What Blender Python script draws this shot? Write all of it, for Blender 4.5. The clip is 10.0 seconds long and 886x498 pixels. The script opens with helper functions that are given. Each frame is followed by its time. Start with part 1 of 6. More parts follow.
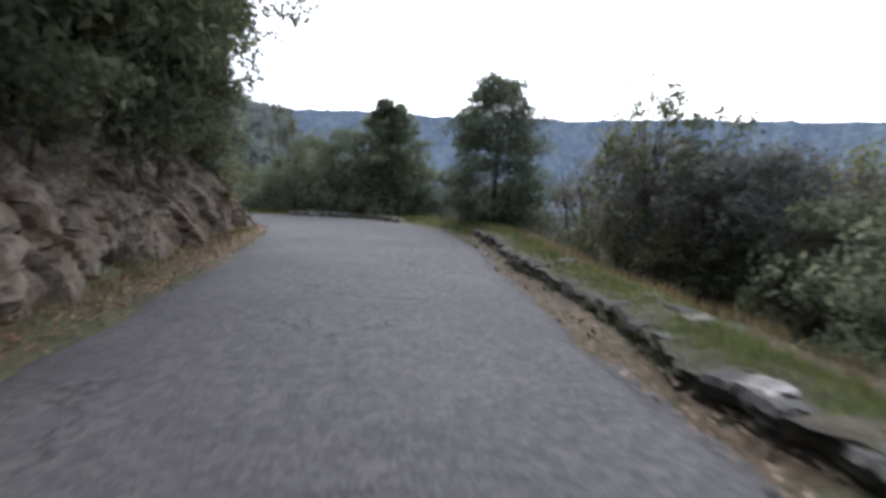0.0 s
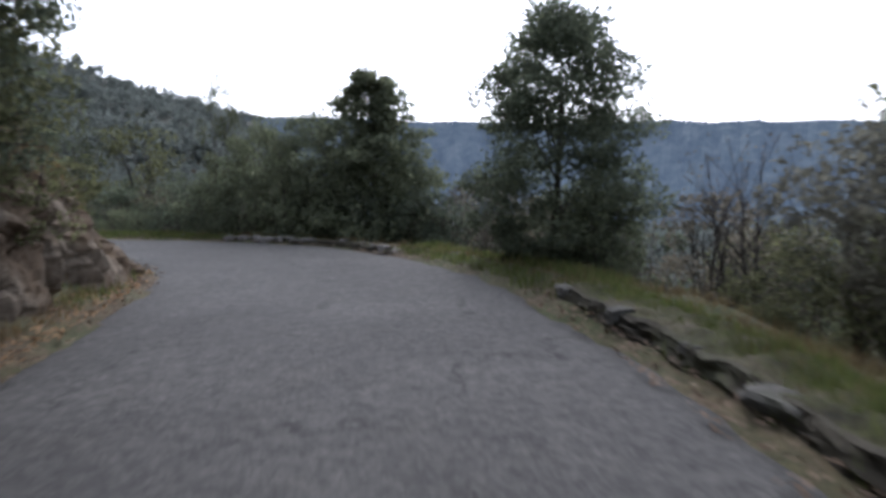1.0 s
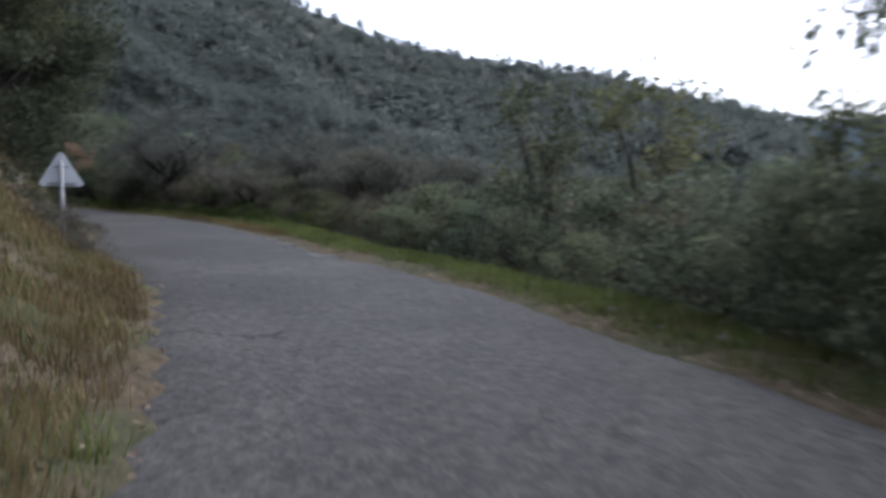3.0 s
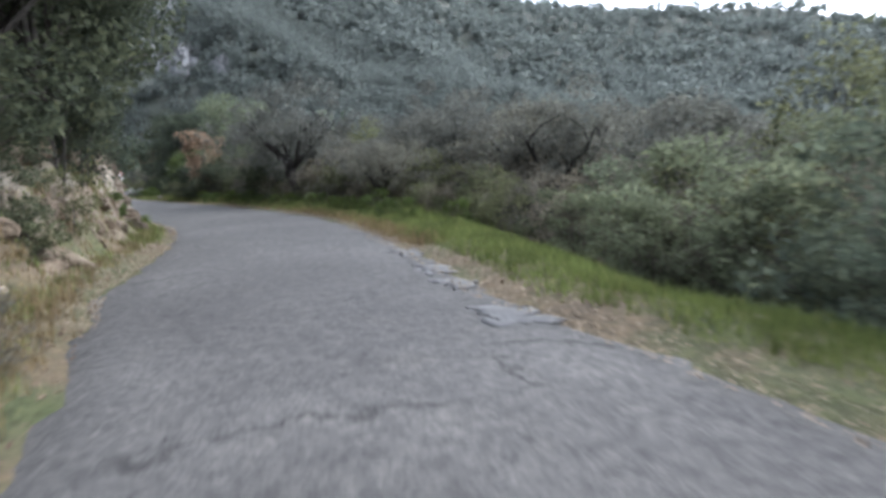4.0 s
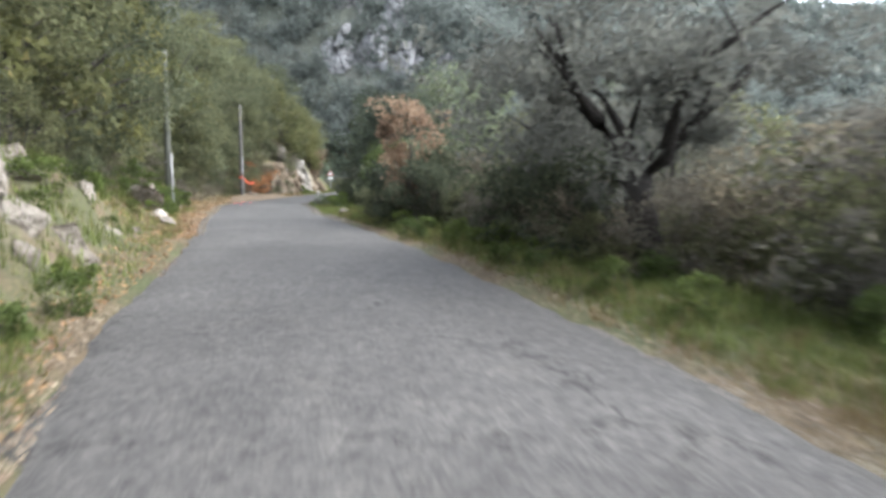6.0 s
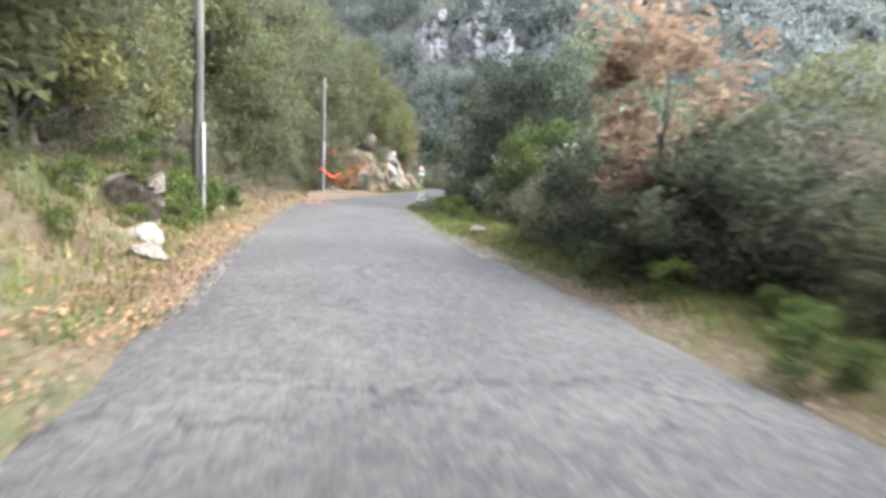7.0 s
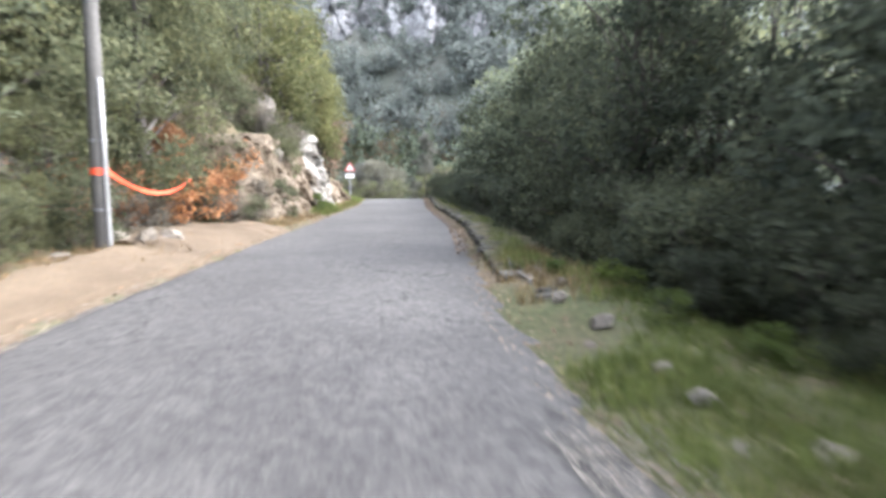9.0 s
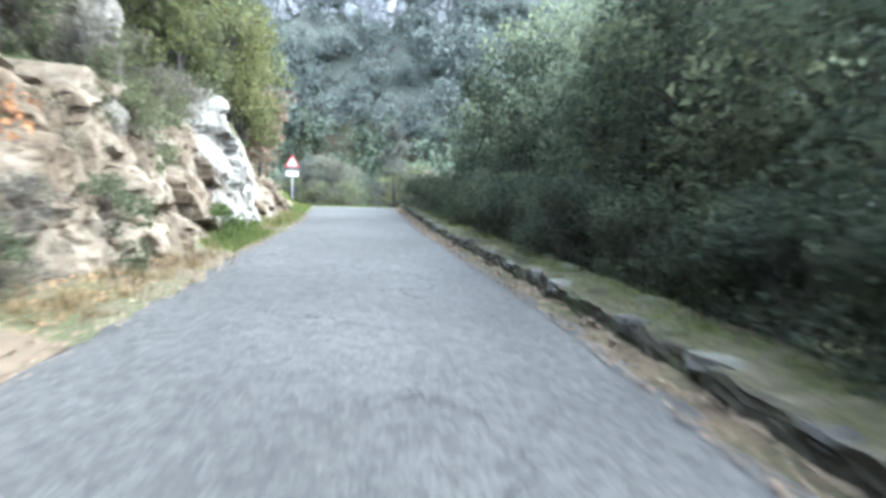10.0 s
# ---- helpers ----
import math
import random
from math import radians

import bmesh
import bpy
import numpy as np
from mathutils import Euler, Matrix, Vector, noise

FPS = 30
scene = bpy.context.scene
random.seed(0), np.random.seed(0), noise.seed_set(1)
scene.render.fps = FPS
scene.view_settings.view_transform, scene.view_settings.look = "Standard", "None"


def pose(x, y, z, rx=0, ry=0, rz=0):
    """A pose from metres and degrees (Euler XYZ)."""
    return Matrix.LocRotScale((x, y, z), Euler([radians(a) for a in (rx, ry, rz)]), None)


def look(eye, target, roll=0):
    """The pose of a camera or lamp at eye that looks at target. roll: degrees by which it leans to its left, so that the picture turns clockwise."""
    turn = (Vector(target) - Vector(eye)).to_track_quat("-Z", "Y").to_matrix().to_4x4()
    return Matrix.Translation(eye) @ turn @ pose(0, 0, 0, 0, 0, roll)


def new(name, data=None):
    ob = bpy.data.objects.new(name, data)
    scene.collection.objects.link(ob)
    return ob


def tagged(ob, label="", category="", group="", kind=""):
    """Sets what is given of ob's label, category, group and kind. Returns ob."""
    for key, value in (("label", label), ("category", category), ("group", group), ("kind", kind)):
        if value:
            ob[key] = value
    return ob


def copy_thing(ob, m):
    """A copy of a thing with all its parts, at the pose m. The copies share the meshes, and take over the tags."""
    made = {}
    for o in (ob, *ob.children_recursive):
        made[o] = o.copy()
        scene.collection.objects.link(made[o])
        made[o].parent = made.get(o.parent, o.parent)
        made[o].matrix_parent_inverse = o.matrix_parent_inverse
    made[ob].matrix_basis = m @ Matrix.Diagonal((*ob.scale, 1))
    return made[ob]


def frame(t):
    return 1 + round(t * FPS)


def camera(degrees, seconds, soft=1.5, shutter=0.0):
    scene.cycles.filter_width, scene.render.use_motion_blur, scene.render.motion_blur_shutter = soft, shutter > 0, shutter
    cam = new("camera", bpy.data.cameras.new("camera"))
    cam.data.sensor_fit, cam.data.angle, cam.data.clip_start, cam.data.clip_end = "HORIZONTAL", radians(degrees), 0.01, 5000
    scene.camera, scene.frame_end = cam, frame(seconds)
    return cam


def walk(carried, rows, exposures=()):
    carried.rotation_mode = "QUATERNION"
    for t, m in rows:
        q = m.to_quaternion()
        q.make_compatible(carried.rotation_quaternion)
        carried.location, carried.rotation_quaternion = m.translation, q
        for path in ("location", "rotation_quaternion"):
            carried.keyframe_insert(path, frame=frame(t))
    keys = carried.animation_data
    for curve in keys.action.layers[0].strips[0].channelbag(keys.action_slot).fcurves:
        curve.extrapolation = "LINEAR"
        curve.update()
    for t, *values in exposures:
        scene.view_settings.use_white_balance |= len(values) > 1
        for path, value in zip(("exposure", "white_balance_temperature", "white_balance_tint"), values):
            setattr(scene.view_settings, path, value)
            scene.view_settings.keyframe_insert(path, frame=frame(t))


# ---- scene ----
cam = camera(71.10, 10.0, soft=3.4, shutter=0.3)
PATH = [
    (0.0, look((0.152, 0.390, 1.228), (0.511, 10.322, 0.121), 0.20)),
    (0.5, look((-0.220, 3.834, 1.275), (0.335, 13.744, 0.062), -0.89)),
    (1.0, look((-0.393, 7.217, 1.234), (0.354, 17.136, 0.210), -1.03)),
    (1.5, look((-0.792, 10.345, 1.259), (-0.380, 20.296, 0.359), -0.11)),
    (1.8, look((-1.086, 12.143, 1.248), (-1.134, 22.091, 0.232), -0.23)),
    (2.0, look((-1.358, 13.307, 1.246), (-1.988, 23.203, -0.048), 1.18)),
    (2.2, look((-1.716, 14.434, 1.254), (-3.422, 24.201, -0.052), 2.16)),
    (2.5, look((-2.486, 16.016, 1.250), (-6.144, 25.236, -0.023), 2.16)),
    (2.7, look((-3.144, 16.961, 1.279), (-8.064, 25.592, 0.143), 1.84)),
    (3.0, look((-4.272, 18.227, 1.222), (-10.837, 25.712, 0.295), 1.26)),
    (3.2, look((-5.202, 18.940, 1.254), (-12.329, 25.856, 0.077), 1.63)),
    (4.3, look((-11.640, 23.026, 1.235), (-20.063, 28.261, -0.052), -3.11)),
    (4.5, look((-13.024, 23.641, 1.257), (-21.727, 28.409, 0.016), -1.70)),
    (5.0, look((-16.771, 24.749, 1.252), (-25.799, 28.836, -0.084), -2.19)),
    (5.5, look((-20.725, 25.586, 1.232), (-29.955, 29.198, -0.094), -1.27)),
    (6.0, look((-25.266, 26.314, 1.245), (-34.771, 29.221, 0.146), 0.35)),
    (6.2, look((-26.976, 26.441, 1.274), (-36.586, 28.962, 0.141), -0.45)),
    (7.3, look((-37.473, 26.378, 1.231), (-47.276, 27.982, 0.075), 3.27)),
    (7.5, look((-39.514, 26.284, 1.260), (-49.278, 28.126, 0.132), 4.40)),
    (8.0, look((-44.945, 26.508, 1.247), (-54.647, 28.633, 0.086), 3.61)),
    (8.5, look((-50.569, 26.885, 1.205), (-60.196, 29.331, 0.049), 0.24)),
    (9.0, look((-55.922, 27.496, 1.236), (-65.339, 30.666, 0.106), -0.17)),
    (9.5, look((-61.054, 28.319, 1.243), (-70.330, 31.857, 0.039), -1.02)),
    (10.0, look((-66.258, 29.521, 1.253), (-75.369, 33.496, 0.169), 1.55)),
]
EXPOSURES = [(0.0, 1.6, 5800, 15), (1.0, 1.2, 5800, 15), (2.0, 0.6, 5800, 15), (2.5, 0.65, 5750, 15), (3.2, 1.45, 5750, 14), (4.5, 2.5, 5850, 10), (5.5, 2.75, 6100, 9), (6.0, 2.85, 6100, 10), (7.5, 3.55, 6150, 12), (8.5, 3.48, 6150, 12), (9.0, 3.68, 6050, 14), (9.5, 3.88, 5700, 9), (10.0, 3.9, 5400, 3)]
walk(cam, PATH, EXPOSURES)

# ---------------------------------------------------------------- sky and sun
SUN_AZ, SUN_EL = 10.0, 50.0          # degrees clockwise from +y, above the horizon
world = bpy.data.worlds.new("sky")
scene.world = world
world.use_nodes = True
wn = world.node_tree.nodes
wl = world.node_tree.links
wn.clear()
sky = wn.new("ShaderNodeTexSky")
sky.sky_type = "NISHITA"
sky.sun_disc = False
sky.sun_elevation = radians(SUN_EL)
sky.sun_rotation = radians(SUN_AZ)
sky.air_density, sky.dust_density, sky.ozone_density = 1.0, 3.0, 1.0
back = wn.new("ShaderNodeBackground")
back.inputs["Strength"].default_value = 0.15
wout = wn.new("ShaderNodeOutputWorld")
pale = wn.new("ShaderNodeHueSaturation")     # thin cloud: the sky is nearly white
pale.inputs["Saturation"].default_value = 0.35
wl.new(sky.outputs[0], pale.inputs["Color"])
wl.new(pale.outputs[0], back.inputs["Color"])
wl.new(back.outputs[0], wout.inputs["Surface"])
lamp = bpy.data.lights.new("sun", "SUN")
lamp.energy, lamp.angle, lamp.color = 0.6, radians(40), (1.0, 0.97, 0.93)
sun = new("sun", lamp)
sun_dir = Vector((math.sin(radians(SUN_AZ)) * math.cos(radians(SUN_EL)), math.cos(radians(SUN_AZ)) * math.cos(radians(SUN_EL)), math.sin(radians(SUN_EL))))
sun.matrix_world = look(sun_dir * 100, (0, 0, 0))


# ---------------------------------------------------------------- materials
def nodes_of(name):
    m = bpy.data.materials.new(name)
    m.use_nodes = True
    nt = m.node_tree
    nt.nodes.clear()
    return m, nt.nodes, nt.links


def ramp(n, stops):
    r = n.new("ShaderNodeValToRGB")
    while len(r.color_ramp.elements) < len(stops):
        r.color_ramp.elements.new(0.5)
    for e, (p, c) in zip(r.color_ramp.elements, stops):
        e.position = p
        e.color = (*c, 1)
    return r


def noise_tex(n, l, coord, scale, detail=4.0, rough=0.6, kind="noise"):
    t = n.new("ShaderNodeTexNoise" if kind == "noise" else "ShaderNodeTexVoronoi")
    t.inputs["Scale"].default_value = scale
    if kind == "noise":
        t.inputs["Detail"].default_value = detail
        t.inputs["Roughness"].default_value = rough
    l.new(coord, t.inputs["Vector"])
    return t


def mixed(n, l, fac, a, b, mode="MIX"):
    m = n.new("ShaderNodeMix")
    m.data_type, m.blend_type = "RGBA", mode
    for sock, v in ((m.inputs[0], fac), (m.inputs[6], a), (m.inputs[7], b)):
        if isinstance(v, (int, float)):
            sock.default_value = v
        elif isinstance(v, tuple):
            sock.default_value = (*v, 1)
        else:
            l.new(v, sock)
    return m.outputs[2]


def rough_surface(name, big, small, big_scale, small_scale, roughness=0.9, bump=0.4, bump_dist=0.02, world_coords=True, vary=0.0, metal=0.0):
    """Two scales of colour and relief: big patches, fine grain."""
    m, n, l = nodes_of(name)
    tc = n.new("ShaderNodeNewGeometry") if world_coords else n.new("ShaderNodeTexCoord")
    co = tc.outputs["Position"] if world_coords else tc.outputs["Object"]
    a = noise_tex(n, l, co, big_scale, 5)
    b = noise_tex(n, l, co, small_scale, 6, 0.7)
    ra, rb = ramp(n, big), ramp(n, small)
    l.new(a.outputs["Fac"], ra.inputs["Fac"])
    l.new(b.outputs["Fac"], rb.inputs["Fac"])
    col = mixed(n, l, 1.0, ra.outputs["Color"], rb.outputs["Color"], "MULTIPLY")
    if vary:
        info = n.new("ShaderNodeObjectInfo")
        rv = ramp(n, [(0, (1 - vary,) * 3), (1, (1 + vary * 0.4,) * 3)])
        l.new(info.outputs["Random"], rv.inputs["Fac"])
        col = mixed(n, l, 1.0, col, rv.outputs["Color"], "MULTIPLY")
    p = n.new("ShaderNodeBsdfPrincipled")
    p.inputs["Roughness"].default_value = roughness
    p.inputs["Metallic"].default_value = metal
    p.inputs["Specular IOR Level"].default_value = 0.15 if roughness > 0.8 else 0.5
    l.new(col, p.inputs["Base Color"])
    bp = n.new("ShaderNodeBump")
    bp.inputs["Strength"].default_value = bump
    bp.inputs["Distance"].default_value = bump_dist
    l.new(b.outputs["Fac"], bp.inputs["Height"])
    l.new(bp.outputs[0], p.inputs["Normal"])
    o = n.new("ShaderNodeOutputMaterial")
    l.new(p.outputs[0], o.inputs["Surface"])
    return m


def leaf_material(name, dark, light, accent, through_light=0.45, rough=0.8):
    """Leaves: colour varied leaf by leaf and tree by tree, partly see-through to light."""
    m, n, l = nodes_of(name)
    g = n.new("ShaderNodeNewGeometry")
    info = n.new("ShaderNodeObjectInfo")
    r1 = ramp(n, [(0.0, dark), (0.6, light), (0.93, light), (1.0, accent)])
    l.new(g.outputs["Random Per Island"], r1.inputs["Fac"])
    r2 = ramp(n, [(0.0, (0.75, 0.78, 0.8)), (1.0, (1.15, 1.1, 0.95))])
    l.new(info.outputs["Random"], r2.inputs["Fac"])
    col = mixed(n, l, 1.0, r1.outputs["Color"], r2.outputs["Color"], "MULTIPLY")
    nz = noise_tex(n, l, g.outputs["Position"], 0.9, 2)
    r3 = ramp(n, [(0.3, (0.7, 0.7, 0.7)), (0.7, (1.2, 1.2, 1.15))])
    l.new(nz.outputs["Fac"], r3.inputs["Fac"])
    col = mixed(n, l, 1.0, col, r3.outputs["Color"], "MULTIPLY")
    p = n.new("ShaderNodeBsdfPrincipled")
    p.inputs["Roughness"].default_value = rough
    p.inputs["Specular IOR Level"].default_value = 0.12
    l.new(col, p.inputs["Base Color"])
    t = n.new("ShaderNodeBsdfTranslucent")
    l.new(col, t.inputs["Color"])
    mx = n.new("ShaderNodeMixShader")
    mx.inputs[0].default_value = through_light
    l.new(p.outputs[0], mx.inputs[1])
    l.new(t.outputs[0], mx.inputs[2])
    o = n.new("ShaderNodeOutputMaterial")
    l.new(mx.outputs[0], o.inputs["Surface"])
    return m


def asphalt_material():
    m, n, l = nodes_of("worn_asphalt")
    g = n.new("ShaderNodeNewGeometry")
    co = g.outputs["Position"]
    big = noise_tex(n, l, co, 0.35, 5, 0.65)
    r = ramp(n, [(0.25, (0.04, 0.0388, 0.0368)), (0.5, (0.057, 0.0555, 0.0523)), (0.75, (0.081, 0.0785, 0.0735))])
    l.new(big.outputs["Fac"], r.inputs["Fac"])
    grain = noise_tex(n, l, co, 34, 5, 0.8)
    rg = ramp(n, [(0.3, (0.48, 0.48, 0.48)), (0.5, (0.97, 0.97, 0.97)), (0.7, (1.6, 1.58, 1.53))])
    l.new(grain.outputs["Fac"], rg.inputs["Fac"])
    col = mixed(n, l, 1.0, r.outputs["Color"], rg.outputs["Color"], "MULTIPLY")
    pebble = noise_tex(n, l, co, 11, 4, 0.75)
    rp = ramp(n, [(0.35, (0.7, 0.7, 0.7)), (0.5, (1.0, 1.0, 1.0)), (0.65, (1.34, 1.33, 1.29))])
    l.new(pebble.outputs["Fac"], rp.inputs["Fac"])
    col = mixed(n, l, 1.0, col, rp.outputs["Color"], "MULTIPLY")
    mid = noise_tex(n, l, co, 2.2, 6, 0.7)
    rm = ramp(n, [(0.3, (0.82, 0.82, 0.82)), (0.55, (1.0, 1.0, 1.0)), (0.75, (1.14, 1.13, 1.1))])
    l.new(mid.outputs["Fac"], rm.inputs["Fac"])
    col = mixed(n, l, 1.0, col, rm.outputs["Color"], "MULTIPLY")
    # fine cracks: cell borders bent by noise, broken up by a mask
    warp = noise_tex(n, l, co, 2.2, 4, 0.7)
    add = n.new("ShaderNodeVectorMath")
    add.operation = "MULTIPLY_ADD"
    add.inputs[1].default_value = (0.9, 0.9, 0.0)
    l.new(warp.outputs["Color"], add.inputs[0])
    l.new(co, add.inputs[2])
    v = n.new("ShaderNodeTexVoronoi")
    v.feature = "DISTANCE_TO_EDGE"
    v.inputs["Scale"].default_value = 0.55
    l.new(add.outputs[0], v.inputs["Vector"])
    rc = ramp(n, [(0.0, (0.42, 0.42, 0.42)), (0.006, (0.5, 0.5, 0.5)), (0.014, (1, 1, 1))])
    l.new(v.outputs["Distance"], rc.inputs["Fac"])
    mask = noise_tex(n, l, co, 0.7, 2)
    rk = ramp(n, [(0.5, (0, 0, 0)), (0.58, (1, 1, 1))])
    l.new(mask.outputs["Fac"], rk.inputs["Fac"])
    crack = mixed(n, l, rk.outputs["Color"], (1.0, 1.0, 1.0), rc.outputs["Color"])
    col = mixed(n, l, 1.0, col, crack, "MULTIPLY")
    p = n.new("ShaderNodeBsdfPrincipled")
    l.new(col, p.inputs["Base Color"])
    rr = ramp(n, [(0.3, (0.8,) * 3), (0.7, (0.95,) * 3)])
    p.inputs["Specular IOR Level"].default_value = 0.2
    l.new(mid.outputs["Fac"], rr.inputs["Fac"])
    l.new(rr.outputs["Color"], p.inputs["Roughness"])
    bp = n.new("ShaderNodeBump")
    bp.inputs["Strength"].default_value = 0.55
    bp.inputs["Distance"].default_value = 0.012
    l.new(grain.outputs["Fac"], bp.inputs["Height"])
    l.new(bp.outputs[0], p.inputs["Normal"])
    o = n.new("ShaderNodeOutputMaterial")
    l.new(p.outputs[0], o.inputs["Surface"])
    return m


def ground_material():
    """Soil, dry grass, green growth and, on steep faces, bare limestone."""
    m, n, l = nodes_of("verge_soil_and_grass")
    g = n.new("ShaderNodeNewGeometry")
    co = g.outputs["Position"]
    a = noise_tex(n, l, co, 0.45, 5, 0.65)
    ra = ramp(n, [(0.32, (0.06, 0.046, 0.031)), (0.45, (0.095, 0.075, 0.047)), (0.55, (0.066, 0.066, 0.034)), (0.7, (0.046, 0.06, 0.023))])
    l.new(a.outputs["Fac"], ra.inputs["Fac"])
    b = noise_tex(n, l, co, 14, 6, 0.75)
    rb = ramp(n, [(0.3, (0.5, 0.48, 0.45)), (0.5, (1, 1, 1)), (0.72, (1.7, 1.6, 1.45))])
    l.new(b.outputs["Fac"], rb.inputs["Fac"])
    col = mixed(n, l, 1.0, ra.outputs["Color"], rb.outputs["Color"], "MULTIPLY")
    rock = noise_tex(n, l, co, 1.6, 6, 0.7)
    rr = ramp(n, [(0.3, (0.09, 0.075, 0.055)), (0.5, (0.19, 0.165, 0.13)), (0.7, (0.3, 0.28, 0.245))])
    l.new(rock.outputs["Fac"], rr.inputs["Fac"])
    sep = n.new("ShaderNodeSeparateXYZ")
    l.new(g.outputs["Normal"], sep.inputs[0])
    rs = ramp(n, [(0.3, (1, 1, 1)), (0.58, (0, 0, 0))])
    l.new(sep.outputs["Z"], rs.inputs["Fac"])
    col = mixed(n, l, rs.outputs["Color"], col, rr.outputs["Color"])
    # scrub and undergrowth on the higher hillsides
    where = n.new("ShaderNodeSeparateXYZ")
    l.new(co, where.inputs[0])
    rise = n.new("ShaderNodeMapRange")
    rise.inputs["From Min"].default_value, rise.inputs["From Max"].default_value = 7.0, 13.0
    l.new(where.outputs["Z"], rise.inputs["Value"])
    scrub = noise_tex(n, l, co, 0.12, 6, 0.75)
    rscrub = ramp(n, [(0.35, (0.04, 0.046, 0.035)), (0.5, (0.065, 0.07, 0.055)), (0.65, (0.1, 0.1, 0.085))])
    l.new(scrub.outputs["Fac"], rscrub.inputs["Fac"])
    col = mixed(n, l, rise.outputs[0], col, rscrub.outputs["Color"])
    p = n.new("ShaderNodeBsdfPrincipled")
    p.inputs["Roughness"].default_value = 0.95
    p.inputs["Specular IOR Level"].default_value = 0.2
    l.new(col, p.inputs["Base Color"])
    bp = n.new("ShaderNodeBump")
    bp.inputs["Strength"].default_value = 0.8
    bp.inputs["Distance"].default_value = 0.05
    l.new(b.outputs["Fac"], bp.inputs["Height"])
    l.new(bp.outputs[0], p.inputs["Normal"])
    o = n.new("ShaderNodeOutputMaterial")
    l.new(p.outputs[0], o.inputs["Surface"])
    return m


M_ASPHALT = asphalt_material()
M_GROUND = ground_material()
M_ROCK = rough_surface("limestone", [(0.3, (0.09, 0.078, 0.06)), (0.5, (0.17, 0.153, 0.13)), (0.7, (0.28, 0.262, 0.235))],
                       [(0.3, (0.45, 0.43, 0.4)), (0.5, (0.95, 0.93, 0.9)), (0.75, (1.25, 1.22, 1.18))], 1.3, 9, 0.9, 0.9, 0.05, vary=0.25)
M_BROWN_ROCK = rough_surface("ochre_stained_rock", [(0.3, (0.09, 0.07, 0.05)), (0.5, (0.2, 0.165, 0.125)), (0.7, (0.33, 0.29, 0.24))],
                             [(0.3, (0.4, 0.38, 0.35)), (0.5, (0.95, 0.93, 0.9)), (0.75, (1.3, 1.25, 1.15))], 1.1, 8, 0.95, 1.0, 0.06, vary=0.3)
M_TAN_ROCK = rough_surface("tan_crumbling_rock", [(0.3, (0.075, 0.058, 0.04)), (0.5, (0.135, 0.108, 0.08)), (0.7, (0.2, 0.172, 0.138))],
                           [(0.3, (0.45, 0.42, 0.38)), (0.5, (0.95, 0.93, 0.9)), (0.75, (1.25, 1.2, 1.12))], 1.4, 9, 0.95, 1.0, 0.05, vary=0.3)
M_CLIFF = rough_surface("fractured_pale_limestone", [(0.32, (0.042, 0.031, 0.02)), (0.46, (0.08, 0.061, 0.041)), (0.58, (0.15, 0.126, 0.096)), (0.7, (0.074, 0.056, 0.037))],
                        [(0.3, (0.45, 0.42, 0.38)), (0.5, (0.95, 0.93, 0.9)), (0.75, (1.25, 1.22, 1.18))], 0.75, 6, 0.9, 0.9, 0.05)
M_CRAG = rough_surface("white_grey_crag", [(0.35, (0.1, 0.1, 0.098)), (0.5, (0.2, 0.197, 0.193)), (0.65, (0.33, 0.325, 0.32))],
                       [(0.3, (0.5, 0.5, 0.5)), (0.5, (0.95, 0.95, 0.95)), (0.75, (1.2, 1.2, 1.2))], 0.15, 1.2, 0.9, 0.9, 0.3)
M_WHITE_ROCK = rough_surface("white_weathered_limestone", [(0.36, (0.06, 0.049, 0.035)), (0.46, (0.13, 0.12, 0.104)), (0.57, (0.235, 0.225, 0.205)), (0.68, (0.12, 0.108, 0.09))],
                             [(0.3, (0.5, 0.48, 0.45)), (0.5, (0.95, 0.94, 0.92)), (0.75, (1.15, 1.14, 1.12))], 1.0, 8, 0.9, 0.9, 0.05, vary=0.15)
M_LEDGE = rough_surface("pale_tan_ledge_rock", [(0.32, (0.05, 0.037, 0.025)), (0.46, (0.1, 0.081, 0.06)), (0.6, (0.18, 0.16, 0.13))],
                        [(0.3, (0.45, 0.42, 0.38)), (0.5, (0.95, 0.93, 0.9)), (0.75, (1.25, 1.22, 1.18))], 0.9, 7, 0.9, 0.9, 0.05)
M_BANK_ROCK = rough_surface("brown_grey_bank_rock", [(0.3, (0.045, 0.033, 0.022)), (0.45, (0.1, 0.074, 0.05)), (0.55, (0.165, 0.138, 0.108)), (0.68, (0.085, 0.062, 0.042))],
                            [(0.3, (0.45, 0.42, 0.38)), (0.5, (0.95, 0.93, 0.9)), (0.75, (1.3, 1.25, 1.18))], 0.9, 7, 0.95, 1.0, 0.05)
M_MOSS_TOP = rough_surface("mossy_wall_top", [(0.3, (0.022, 0.02, 0.013)), (0.45, (0.042, 0.043, 0.019)), (0.58, (0.06, 0.053, 0.032)), (0.7, (0.09, 0.08, 0.058))],
                           [(0.3, (0.5, 0.5, 0.48)), (0.5, (1, 1, 1)), (0.75, (1.45, 1.42, 1.35))], 2.6, 24, 0.95, 0.9, 0.03)
# for the kerb's upright face: earth colour with the face's shade put in
M_SHADED_FACE = rough_surface("shade_dark_kerb_earth", [(0.35, (0.03, 0.027, 0.02)), (0.5, (0.05, 0.045, 0.033)), (0.65, (0.045, 0.048, 0.027))],
                        [(0.3, (0.5, 0.5, 0.5)), (0.5, (1, 1, 1)), (0.75, (1.5, 1.45, 1.35))], 1.8, 24, 0.95, 0.8, 0.02)
